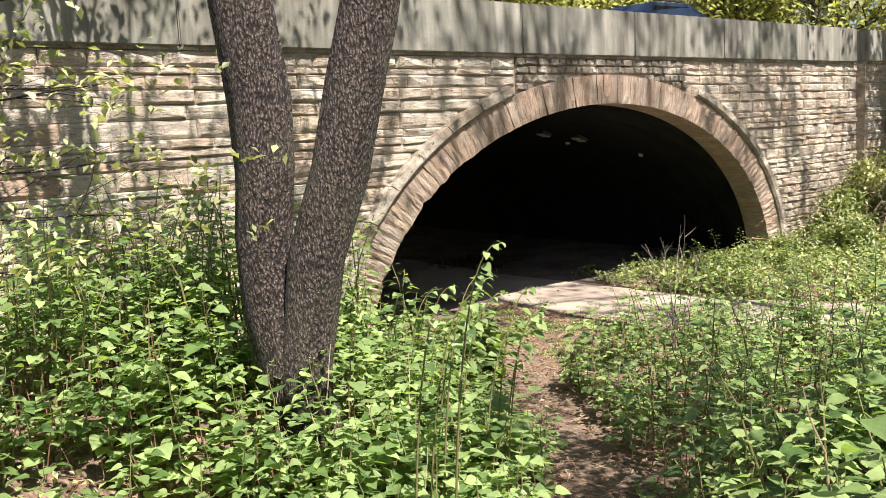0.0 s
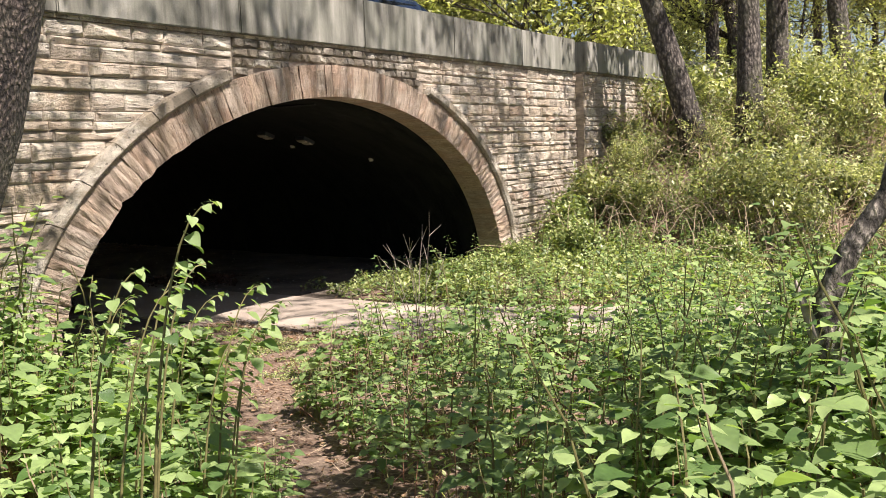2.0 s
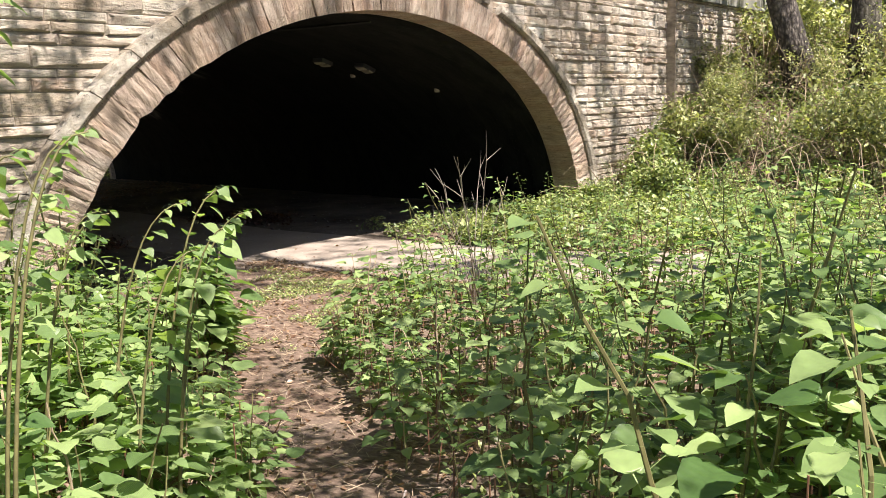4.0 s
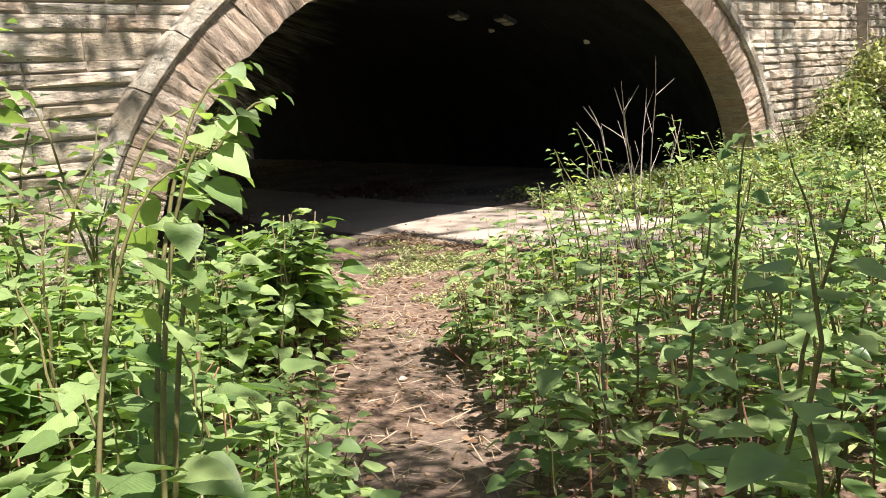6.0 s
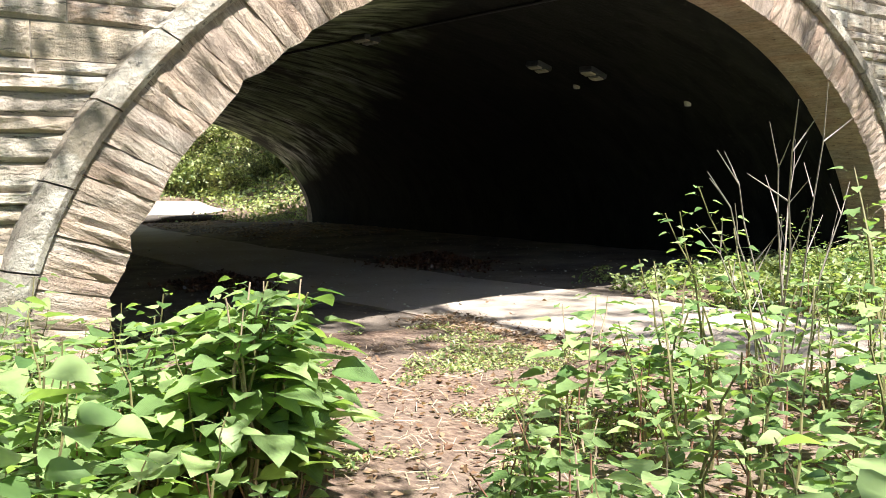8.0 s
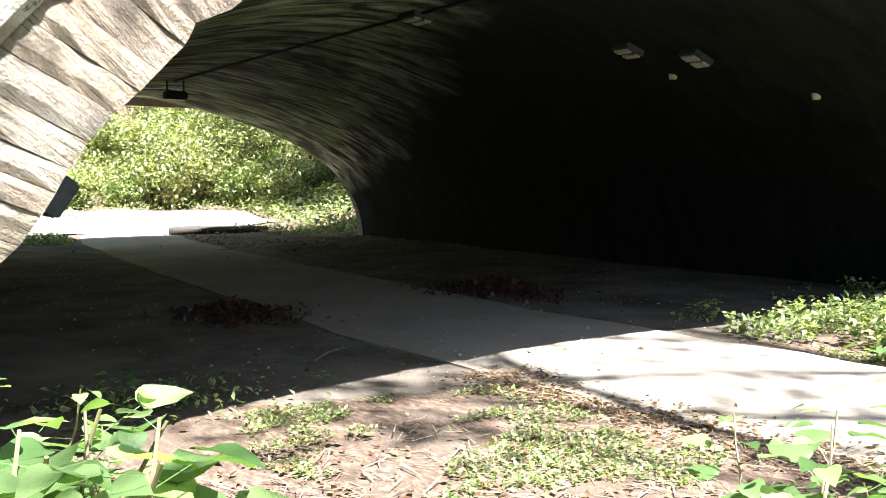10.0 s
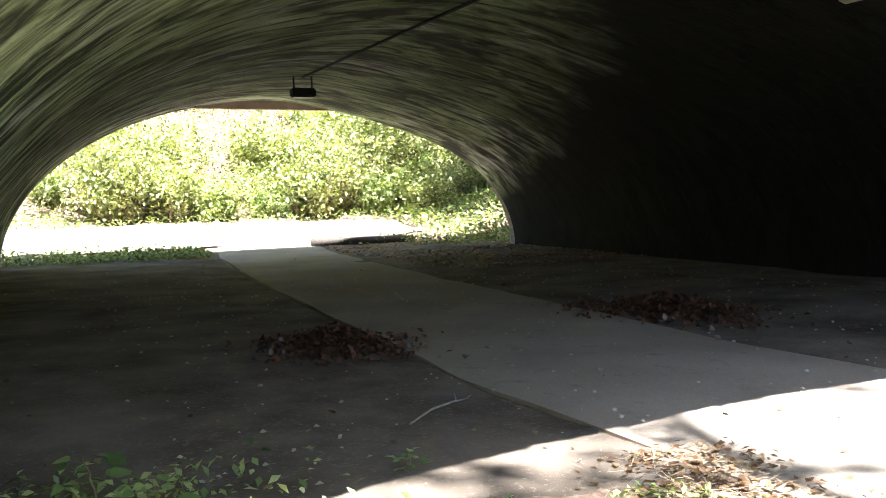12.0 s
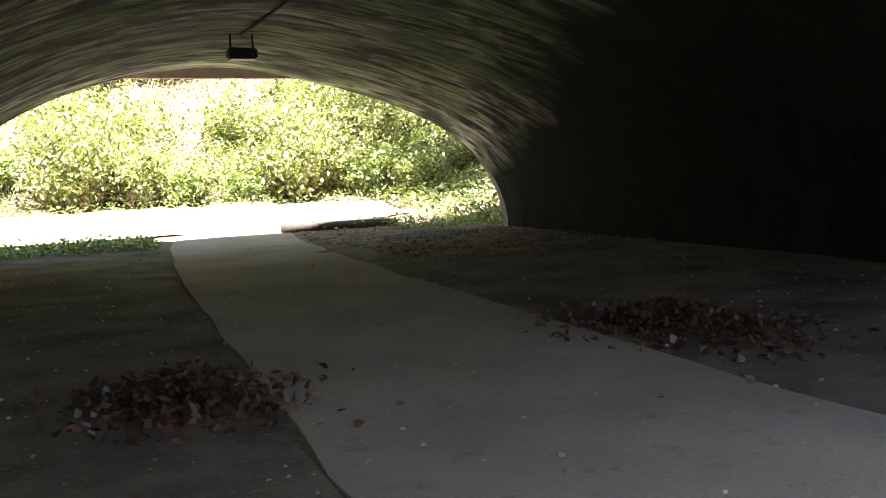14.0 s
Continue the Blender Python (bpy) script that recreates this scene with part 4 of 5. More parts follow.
west_stem = stem([(0.05, -0.3, 0.40), (0.0, 0.2, 0.31), (-0.15, 0.7, 0.26), (-0.25, 1.15, 0.24), (-0.26, 1.8, 0.25), (-0.22, 2.4, 0.27), (-0.24, 3.0, 0.29), (-0.31, 3.7, 0.29), (-0.5, 5.2, 0.24), (-0.9, 7.4, 0.17), (-1.0, 10.0, 0.06)])
east_stem = stem([(0.02, 0.0, 0.25), (0.06, 0.6, 0.235), (0.1, 1.05, 0.235), (0.2, 1.6, 0.255), (0.44, 2.35, 0.275), (0.65, 3.1, 0.265), (0.77, 3.65, 0.26), (1.1, 5.2, 0.22), (1.6, 7.6, 0.15), (1.9, 10.0, 0.05)], -0.1)
fork = tree_meshes(3, [west_stem, east_stem], 1, 8, 0.15, 14, BARK, 3.6)
tree(fork, (*TREE_AT, TZ), "forked tree with rough grey-brown bark growing before the bridge wall")

# crooked small tree beside the footpath
CROOK = (-7.92, -9.75)
cz = ground_z(*CROOK)
BX = Vector((0.464, -0.886, 0))
rows = [(0.12, 1.0, 0.10), (0.08, 1.25, 0.085), (0.0, 1.43, 0.08), (-0.15, 1.84, 0.075), (-0.18, 2.11, 0.072), (-0.03, 2.44, 0.068), (0.17, 2.74, 0.066), (0.24, 3.04, 0.064), (0.19, 3.28, 0.06), (0.24, 3.46, 0.056), (0.40, 3.56, 0.05), (0.66, 3.8, 0.045), (0.9, 4.6, 0.04), (0.9, 5.6, 0.032), (0.6, 6.6, 0.02)]
k = [tuple(BX * a + Vector((0, 0, h - cz))) for a, h, _ in rows]
crook = tree_meshes(5, [(k, [r for _, _, r in rows])], 1, 12, 0.13, 11, BARK_CROOK, 1.9)
ct = tree(crook, (*CROOK, cz), "crooked small tree with flaking grey bark")
# unseen bough added overhead to shade the growth east of the footpath
side_bough = tree_meshes(6, [([(0.3, -0.55, 3.75 - cz), (0.75, -0.1, 4.5 - cz), (1.2, 0.6, 5.1 - cz), (1.6, 1.3, 5.5 - cz), (1.9, 1.9, 5.9 - cz)], [0.045, 0.04, 0.034, 0.026, 0.014])], 1, 1, 0.13, 4, BARK_CROOK, 1.4)
for nm, me in zip(("side_bough", "bough", "crown"), side_bough):
    part(nm, me, None, ct)
spl = [BX * a + Vector((0, 0, h - cz)) for a, h in ((-0.1, 1.7), (-0.24, 1.95), (-0.35, 2.25))]
part("broken_stub", mesh_of("broken_stub", *tube(spl, [0.055, 0.04, 0.008], 7, 0.3), DEADWOOD, True), None, ct, "grey splintered dead stub")

# sapling with thin drooping sprays
SAP = (-13.7, -4.9)
sap_z = ground_z(*SAP)
sp = random.Random(4)
sap = thing("sapling", (*SAP, sap_z), "thin sapling with sprays of small yellow-green leaves", "tree")
part("trunk", mesh_of("trunk", *tube([(0, 0, -0.1), (0.05, 0, 1.2), (0.0, 0.05, 2.4), (0.1, 0, 3.8), (0.1, 0.1, 5.0)], [0.05, 0.045, 0.04, 0.03, 0.01], 8), BARK, True), None, sap)
limbs_, tips_ = [], []
for h, ln in ((2.0, 2.0), (2.3, 2.6), (2.6, 2.3), (2.9, 2.5), (3.2, 2.0), (3.6, 1.8), (2.7, 1.6)):
    dr = AX * 1.0 + Vector((sp.uniform(-0.4, 0.4), sp.uniform(-0.4, 0.4), sp.uniform(-0.05, 0.25)))
    o, t = grow(sp, (0.05, 0, h), dr, ln * 0.62, 0.012, 1, 0.16, -0.1, 7)
    limbs_ += o
    tips_ += t
part("bough", mesh_of("bough", *join_lists([tube(p, r, 5) for p, r in limbs_]), BARK), None, sap)
part("foliage", leaf_cloud("sapling_leaves", tips_[::2], 5, 0.06, 0.085, SHRUB_LEAF, 77), None, sap)

# woodland trees
def straight(lean, height, radius):
    n = 8
    return ([(lean * (i / n) ** 1.1 * 1.5, lean * 0.3 * i / n, height * i / n - 0.3) for i in range(n + 1)], [radius * (1.25 if i == 0 else 1 - 0.75 * i / n) for i in range(n + 1)])


WOOD = [tree_meshes(11 + i, [straight((-2.9, 0.3, 0.9)[i], (13, 15, 11)[i], (0.40, 0.38, 0.28)[i])], 1, 4, 0.2, 4, BARK_FAR, 4.0) for i in range(3)]
tree(WOOD[0], (12.5, -3.1, ground_z(12.5, -3.1)), "leaning woodland tree with dark bark on the bank", -73, 1.0, "trees on the bank")
tree(WOOD[1], (13.4, -4.2, ground_z(13.4, -4.2)), "tall grey-barked woodland tree on the bank", 30, 1.0, "trees on the bank")
tree(WOOD[1], (18.1, -4.0, ground_z(18.1, -4.0)), "dark-trunked woodland tree behind the bank", 140, 1.05, "trees on the bank")
tree(WOOD[2], (18.4, -6.1, ground_z(18.4, -6.1)), "dark-trunked woodland tree behind the bank", 60, 1.35, "trees on the bank")
tr = random.Random(21)
for i in range(8):
    x, y = 26 + tr.uniform(0, 16), tr.uniform(-9, 3)
    tree(WOOD[i % 3], (x, y, ground_z(x, y)), "woodland tree in the wood behind the bank", tr.uniform(0, 360), tr.uniform(0.8, 1.2), "trees of the wood")
LOW = [tree_meshes(51 + i, [straight((0.4, -0.5)[i], (7.5, 6.5)[i], (0.12, 0.10)[i])], 1, 2, 0.17, 8, BARK_FAR, 2.6) for i in range(2)]
SPARSE = tree_meshes(71, [straight(0.3, 17.5, 0.2)], 1, 5, 0.2, 4, BARK_FAR, 5.0)
for x, y, tn in ((0.6, -10.9, 90), (7.5, -11.2, 200), (-3.0, -11.9, 20)):
    tree(SPARSE, (x, y, ground_z(x, y)), "tall thin-crowned tree whose crown dapples the bridge", tn, 1.3, "trees over the clearing")
for i in range(22):
    x, y = 13 + i * 1.7 + tr.uniform(-1, 1), tr.uniform(21.5, 25)
    tree(LOW[i % 2], (x, y, ground_z(x, y)), "bright sunlit tree behind the bridge parapet", tr.uniform(0, 360), tr.uniform(1.7, 2.3), "trees over the parapet")
for i in range(8):
    x, y = 38 + i * 3.2, tr.uniform(4, 18)
    tree(LOW[i % 2], (x, y, ground_z(x, y)), "bright sunlit tree at the end of the bridge", tr.uniform(0, 360), tr.uniform(2.3, 2.9), "trees over the parapet")
for i in range(26):
    x, y = 14 + i * 1.5 + tr.uniform(-1, 1), tr.uniform(22, 36)
    tree(WOOD[i % 3], (x, y, ground_z(x, y) - 1.0), "sunlit tree seen over the bridge parapet", tr.uniform(0, 360), tr.uniform(0.8, 1.1), "trees over the parapet")
for i in range(10):
    x, y = 26 + tr.uniform(0, 20), tr.uniform(-10, 3)
    tree(LOW[i % 2], (x, y, ground_z(x, y)), "small leafy tree in the wood behind the bank", tr.uniform(0, 360), tr.uniform(0.8, 1.3), "understorey trees")
for i in range(0, 34, 2):
    x, y = -12 + i * 1.75 + tr.uniform(-1, 1), tr.uniform(35, 46) if -6 < -12 + i * 1.75 < 12 else tr.uniform(24, 40)
    tree(LOW[i % 2], (x, y, ground_z(x, y)), "small sunlit tree beyond the bridge", tr.uniform(0, 360), tr.uniform(0.8, 1.3), "small trees beyond the bridge")
for i in range(14):
    x, y = -14 + i * 4.2 + tr.uniform(-1, 1), 33 + tr.uniform(0, 14)
    tree(WOOD[(i + 1) % 3], (x, y, ground_z(x, y)), "pale sunlit tree beyond the bridge", tr.uniform(0, 360), tr.uniform(0.75, 1.1), "trees beyond the bridge")


# ---- shrubs ----
def shrub_meshes(seed, wide, high, leaf, n_stems, per, mat):
    rnd = random.Random(seed)
    stems, tips = [], []
    for _ in range(n_stems):
        a, q = rnd.uniform(0, 2 * math.pi), rnd.uniform(0.1, 0.9)
        o, t = grow(rnd, (0.2 * math.cos(a), 0.2 * math.sin(a), -0.1), (q * math.cos(a) * wide / high, q * math.sin(a) * wide / high, 1), high * rnd.uniform(0.6, 1.05), 0.02, 1, 0.22, 0.05, 6)
        stems += o
        tips += t + [p for pp, _r in o for p in pp[2:]]
    limb = join_lists([tube(p, r, 4) for p, r in stems])
    return mesh_of("stems", *limb, CANE), leaf_cloud("foliage", tips, per, 0.13, leaf, mat, seed)


SHRUBS = [shrub_meshes(31, 1.1, 1.7, 0.15, 9, 5, SHRUB_LEAF), shrub_meshes(32, 1.5, 1.3, 0.14, 10, 5, SHRUB_LEAF), shrub_meshes(33, 1.0, 2.3, 0.145, 8, 4, SHRUB_LEAF), shrub_meshes(34, 0.9, 0.9, 0.14, 9, 5, COVER_LEAF)]


def shrub(i, x, y, label, turn, scale, group):
    t = thing("shrub", (x, y, ground_z(x, y)), label, "shrub", group, turn=turn, scale=scale)
    part("brushwood", SHRUBS[i][0], None, t)
    part("foliage", SHRUBS[i][1], None, t)


sr = random.Random(8)
for i in range(80):
    x = sr.uniform(5.2, 14.5)
    y = sr.uniform(-9, -0.7)
    if x - max(0, -y - 4) * 0.9 < 4.2:
        continue
    kind = 3 if x < 8.0 else sr.choice((0, 1, 2))
    if kind == 3 and sr.random() < 0.6:
        continue
    size = sr.uniform(0.5, 1.0) * (0.7 if x > 10 else 1.0)
    if sr.random() < 0.25:
        continue
    shrub(kind, x, y, "yellow-green leafy shrub tangled with dry stems on the bank", sr.uniform(0, 360), size, "shrubs on the bank")
for i in range(20):
    x, y = sr.uniform(14, 24), sr.uniform(-12, 0)
    shrub(sr.choice((0, 1, 2)), x, y, "yellow-green leafy shrub at the wood's edge", sr.uniform(0, 360), sr.uniform(0.9, 1.4), "shrubs at the wood's edge")
for i in range(150):
    y = 29.6 + 11 * sr.random() ** 1.7
    x = sr.uniform(-16, 22)
    shrub(sr.choice((0, 1, 1, 2, 3)), x, y, "sunlit green shrub on the slope beyond the tunnel", sr.uniform(0, 360), sr.uniform(0.8, 1.5), "shrubs beyond the tunnel")
for i in range(16):
    y = sr.uniform(21.5, 30)
    x = 8.8 + (y - 20) * 0.35 + sr.uniform(0, 5)
    shrub(sr.choice((1, 3)), x, y, "sunlit green shrub beside the far mouth", sr.uniform(0, 360), sr.uniform(0.7, 1.2), "shrubs beyond the tunnel")


def bramble(name, label, count, box, seed):
    """Arching dry stems."""
    r = random.Random(seed)
    out = []
    for _ in range(count):
        x, y = r.uniform(box[0], box[1]), r.uniform(box[2], box[3])
        z0, a, ln, up = ground_z(x, y), r.uniform(0, 6.28), r.uniform(0.6, 1.8), r.uniform(0.4, 1.6)
        pts = [(x + math.cos(a) * ln * u, y + math.sin(a) * ln * u, z0 - 0.05 + up * math.sin(u * 2.3) + 0.05 * noise.noise((x + u * 3, y, 1))) for u in (0, 0.25, 0.5, 0.75, 1.0)]
        out.append(tube(pts, [0.011, 0.010, 0.008, 0.006, 0.003], 4))
    tagged(new(name, mesh_of(name, *join_lists(out), CANE)), label, "canes", kind="stuff")


bramble("dry_brambles", "tangle of dry tan arching stems on the bank", 1000, (6.0, 19.0, -9.5, -0.6), 61)
bramble("dry_brambles", "pale dry stems on the slope beyond the tunnel", 1500, (-12, 18, 30.5, 44), 62)


# ---- low cover, grass and litter ----
def cover(name, label, category, count, where, size, mat, seed, tv=DIAMOND_V, tf=DIAMOND_F, high=0.1, tilt=10, spread=28):
    r = np.random.RandomState(seed)
    pts = []
    while len(pts) < count:
        x, y = where(r)
        if x is None:
            continue
        pts.append((x, y, ground_z(x, y) + r.uniform(0.01, high)))
    n = len(pts)
    me = scatter(name, tv, tf, matrices(turns(r, n, tilt, spread), np.array(pts), r.uniform(size * 0.6, size * 1.4, n)), mat)
    return tagged(new(name, me), label, category, kind="stuff")


def bank_area(r):
    x, y = r.uniform(1.2, 15), r.uniform(-9.5, 0.6)
    if x < pav_mid(y) + PAV_HALF + 0.15 or noise.noise((x * 0.9, y * 0.9, 9)) + 0.5 * noise.noise((x * 2.9, y * 2.9, 9)) < -0.12 or (y > -0.1 and x < 5.9 and x < pav_mid(y) + 2.2):
        return None, None
    if abs(x - X0) > 6 and y > -0.15:
        return None, None
    return x, y


def apron_area(r):
    x, y = r.uniform(-6.3, 1.5), r.uniform(-3.2, 1.3)
    if abs(x - pav_mid(y)) < PAV_HALF + 0.05 or noise.noise((x * 0.9, y * 0.9, 4)) + 0.5 * noise.noise((x * 3.3, y * 3.3, 4)) < 0.12:
        return None, None
    return x, y


def mouth_area(r):
    x, y = r.uniform(1.3, 6.0), r.uniform(-0.9, 2.6)
    if x < pav_mid(y) + PAV_HALF + 0.12 or noise.noise((x * 1.2, y * 1.2, 17)) < -0.15 + 0.25 * smooth((y - 1.4) / 1.0):
        return None, None
    return x, y


def west_area(r):
    x, y = r.uniform(-16, -5.6), r.uniform(-8.5, -0.1)
    if foot_distance(x, y) < 0.7:
        return None, None
    return x, y


def far_area(r):
    x, y = r.uniform(-12, 16), r.uniform(20.2, 40)
    if y < 25 and abs(x - pav_mid(y)) < PAV_HALF + 0.1 or (y < 22.5 and x > -0.5) or (22.6 < y < 28.4 and noise.noise((x * 0.5, y * 0.5, 14)) < 0.35):
        return None, None
    return x, y


def litter_area(r):
    x, y = r.uniform(-16, 3), r.uniform(-13, 0.6)
    if abs(x - pav_mid(y)) < PAV_HALF + 0.05:
        return None, None
    return x, y


STRAW_V = [(-0.5, -0.02, 0), (0.5, -0.02, 0.01), (0.5, 0.02, 0.01), (-0.5, 0.02, 0)]
STRAW_F = [(0, 1, 2), (0, 2, 3)]
cover("ground_cover", "low sunlit leafy cover on the bank", "plants", 42000, bank_area, 0.105, COVER_LEAF, 41, high=0.42, spread=34)
cover("ground_cover", "low leafy cover under the bridge wall", "plants", 9000, west_area, 0.07, COVER_LEAF, 42, high=0.2)
cover("grass", "small clover-like weeds on the trodden apron", "weeds", 11000, apron_area, 0.038, COVER_LEAF, 43, high=0.045, tilt=-5)
cover("ground_cover", "low green cover beyond the tunnel", "plants", 26000, far_area, 0.12, COVER_LEAF, 44, high=0.3)
cover("ground_cover", "sunlit green cover on the bank east of the far mouth", "plants", 9000, lambda r: (r.uniform(7.6, 17.0), r.uniform(21.0, 36.0)), 0.17, COVER_LEAF, 54, high=0.45, spread=34)
cover("grass", "green strip of weeds at the shaded far mouth", "grass", 3500, lambda r: (r.uniform(-7.5, -0.35), r.uniform(20.6, 22.6)), 0.11, COVER_LEAF, 47, high=0.16, tilt=-20)
cover("grass", "green weeds at the foot of the far mouth", "grass", 900, lambda r: (r.uniform(5.6, 8.2), r.uniform(20.3, 23.0)), 0.1, COVER_LEAF, 48, high=0.2, tilt=-20)
cover("weeds", "bright low weeds beside the paved path at the tunnel mouth", "weeds", 5200, mouth_area, 0.085, COVER_LEAF, 52, high=0.24, spread=32)
cover("weeds", "small weeds in the shade at the foot of the arch", "weeds", 380, lambda r: (r.normal(-4.75, 0.45), r.normal(1.95, 0.3)), 0.06, COVER_LEAF, 53, high=0.14, spread=32)
cover("leaf_litter", "dry brown leaf litter on the soil", "leaves", 14000, litter_area, 0.06, DEAD_LEAF, 45, LITTER_V, LITTER_F, 0.03, 0, 18)
def edge_area(r):
    y = r.uniform(-5, 1.6)
    return pav_mid(y) - PAV_HALF + r.normal(-0.05, 0.22), y


cover("path_litter", "dry straw and litter blown over the edge of the paved path", "straw", 4500, edge_area, 0.09, CANE, 49, STRAW_V, STRAW_F, 0.05, 0, 8)
cover("path_litter", "dry leaves blown over the edge of the paved path", "leaves", 2200, edge_area, 0.055, DEAD_LEAF, 50, LITTER_V, LITTER_F, 0.05, 0, 14)
cover("dry_straw", "dry straw and broken canes on the footpath", "straw", 15000, litter_area, 0.15, CANE, 46, STRAW_V, STRAW_F, 0.03, 0, 7)


# ---- knotweed ----
def knot_leaf():
    """A heart-shaped leaf, one unit long, folded on its midrib and drooping at the tip."""
    half = [(0.0, 0.0), (-0.06, 0.18), (0.02, 0.34), (0.22, 0.42), (0.48, 0.36), (0.74, 0.2), (1.0, 0.0)]
    droop = lambda x: 0.04 - 0.2 * x * x
    verts = [(x, 0.0, droop(x)) for x, _ in half]
    n = len(half)
    for s in (1, -1):
        for x, y in half[1:-1]:
            verts.append((x, s * y, droop(x) + 0.22 * y + 0.02 * math.sin(9 * x)))
    faces = []
    for s in range(2):
        o = n + s * (n - 2)
        tri = [(0, 1, o)] + [(i + 1, i + 2, o + i + 1) for i in range(n - 3)] + [(i + 1, o + i + 1, o + i) for i in range(n - 3)] + [(n - 2, n - 1, o + n - 3)]
        faces += tri if s == 0 else [t[::-1] for t in tri]
    n = len(verts)
    verts += [(-0.85, 0.012, -0.22), (-0.85, -0.012, -0.22), (0.0, -0.015, 0.045), (0.0, 0.015, 0.045)]
    faces += [(n, n + 1, n + 2), (n, n + 2, n + 3)]
    return verts, faces


KV, KF = knot_leaf()
LEAF_MESH = mesh_of("leaf", KV, KF, KNOT_ONE, True)


def knot_plan(seed, height, lo, hi, start=0.25, more=9):
    """The stem tube and the leaf poses of one plant."""
    r = random.Random(seed)
    leaves = []
    a = r.uniform(0, 2 * math.pi)
    lean = r.uniform(0.06, 0.3)
    h = height
    at = lambda u: Vector((math.cos(a) * lean * h * u * u + 0.012 * math.sin(u * 19), math.sin(a) * lean * h * u * u + 0.012 * math.cos(u * 23), h * u - 0.05))
    stem_tube = tube([at(u) for u in np.linspace(0, 1, 9)], list(np.linspace(0.011, 0.003, 9)), 5)
    n = int(7 + h * more)
    for i in range(n):
        u = start + (1 - start) * (i + 0.5) / n
        head = a + i * 2.4 + r.uniform(-0.5, 0.5)
        size = r.uniform(lo, hi) * (1.05 - 0.5 * max(0, u - 0.6) / 0.4)
        reach = 0.85 * size
        tip = r.uniform(-0.28, 0.26)
        q = at(u) + Vector((math.cos(head) * reach, math.sin(head) * reach, 0.22 * size))
        leaves.append(Matrix.Translation(q) @ Euler((r.uniform(-0.36, 0.36), tip, head)).to_matrix().to_4x4() @ Matrix.Scale(size, 4))
        if r.random() < 0.35:               # a side shoot carries a second leaf further out
            q2 = q + Vector((math.cos(head + 0.6) * size, math.sin(head + 0.6) * size, 0.02))
            leaves.append(Matrix.Translation(q2) @ Euler((r.uniform(-0.5, 0.5), r.uniform(-0.25, 0.4), head + 0.6)).to_matrix().to_4x4() @ Matrix.Scale(size * 0.85, 4))
    return stem_tube, leaves


PLANS = [knot_plan(60 + i, (0.5, 0.65, 0.8, 0.95, 0.42, 1.1, 0.6, 0.75)[i], 0.095, 0.205) for i in range(8)]
PLANS += [knot_plan(80 + i, (0.9, 1.1, 1.25, 1.4, 0.75, 1.0)[i], 0.055, 0.115, 0.3, 13) for i in range(6)]
PLANS += [knot_plan(95, 1.8, 0.10, 0.19, 0.3, 11), knot_plan(96, 1.6, 0.10, 0.18, 0.25, 11)]
STEM_MESH = [mesh_of("stem", *p[0], STEM if i % 3 else CANE) for i, p in enumerate(PLANS)]
PLANT_LEAVES = [scatter("foliage", KV, KF, np.array([np.array(m) for m in p[1]]), KNOT_LEAF) for p in PLANS]
kr = random.Random(17)
spots = []
tries = 0
while len(spots) < 3100 and tries < 60000:
    tries += 1
    x, y = kr.uniform(-19, 2.5), kr.uniform(-15.5, -0.3)
    d = foot_distance(x, y)
    if d < (0.36 if y < -5 else 0.5) or d > 8.0 or x > pav_mid(y) - PAV_HALF - 0.25:
        continue
    if (y > -1.9 and x > -6.0) or (x > -5.2 and y > -3.0) or math.hypot(x - TREE_AT[0], y - TREE_AT[1]) < 0.3:
        continue
    if noise.noise((x * 0.7, y * 0.7, 2)) < -0.36 or noise.noise((x * 2.1, y * 2.1, 6)) < -0.35:
        continue
    if d > 5 and kr.random() < 0.4:
        continue
    spots.append((d, x, y))
thin = random.Random(71)
spots = [s for s in spots if not (s[2] > -7.6 and 3.2 * (s[2] + 8.1) < 3.6 * (s[1] + 10) and s[0] < 4 and thin.random() < 0.52)]     # more open growth on the sunny side
spots.sort()
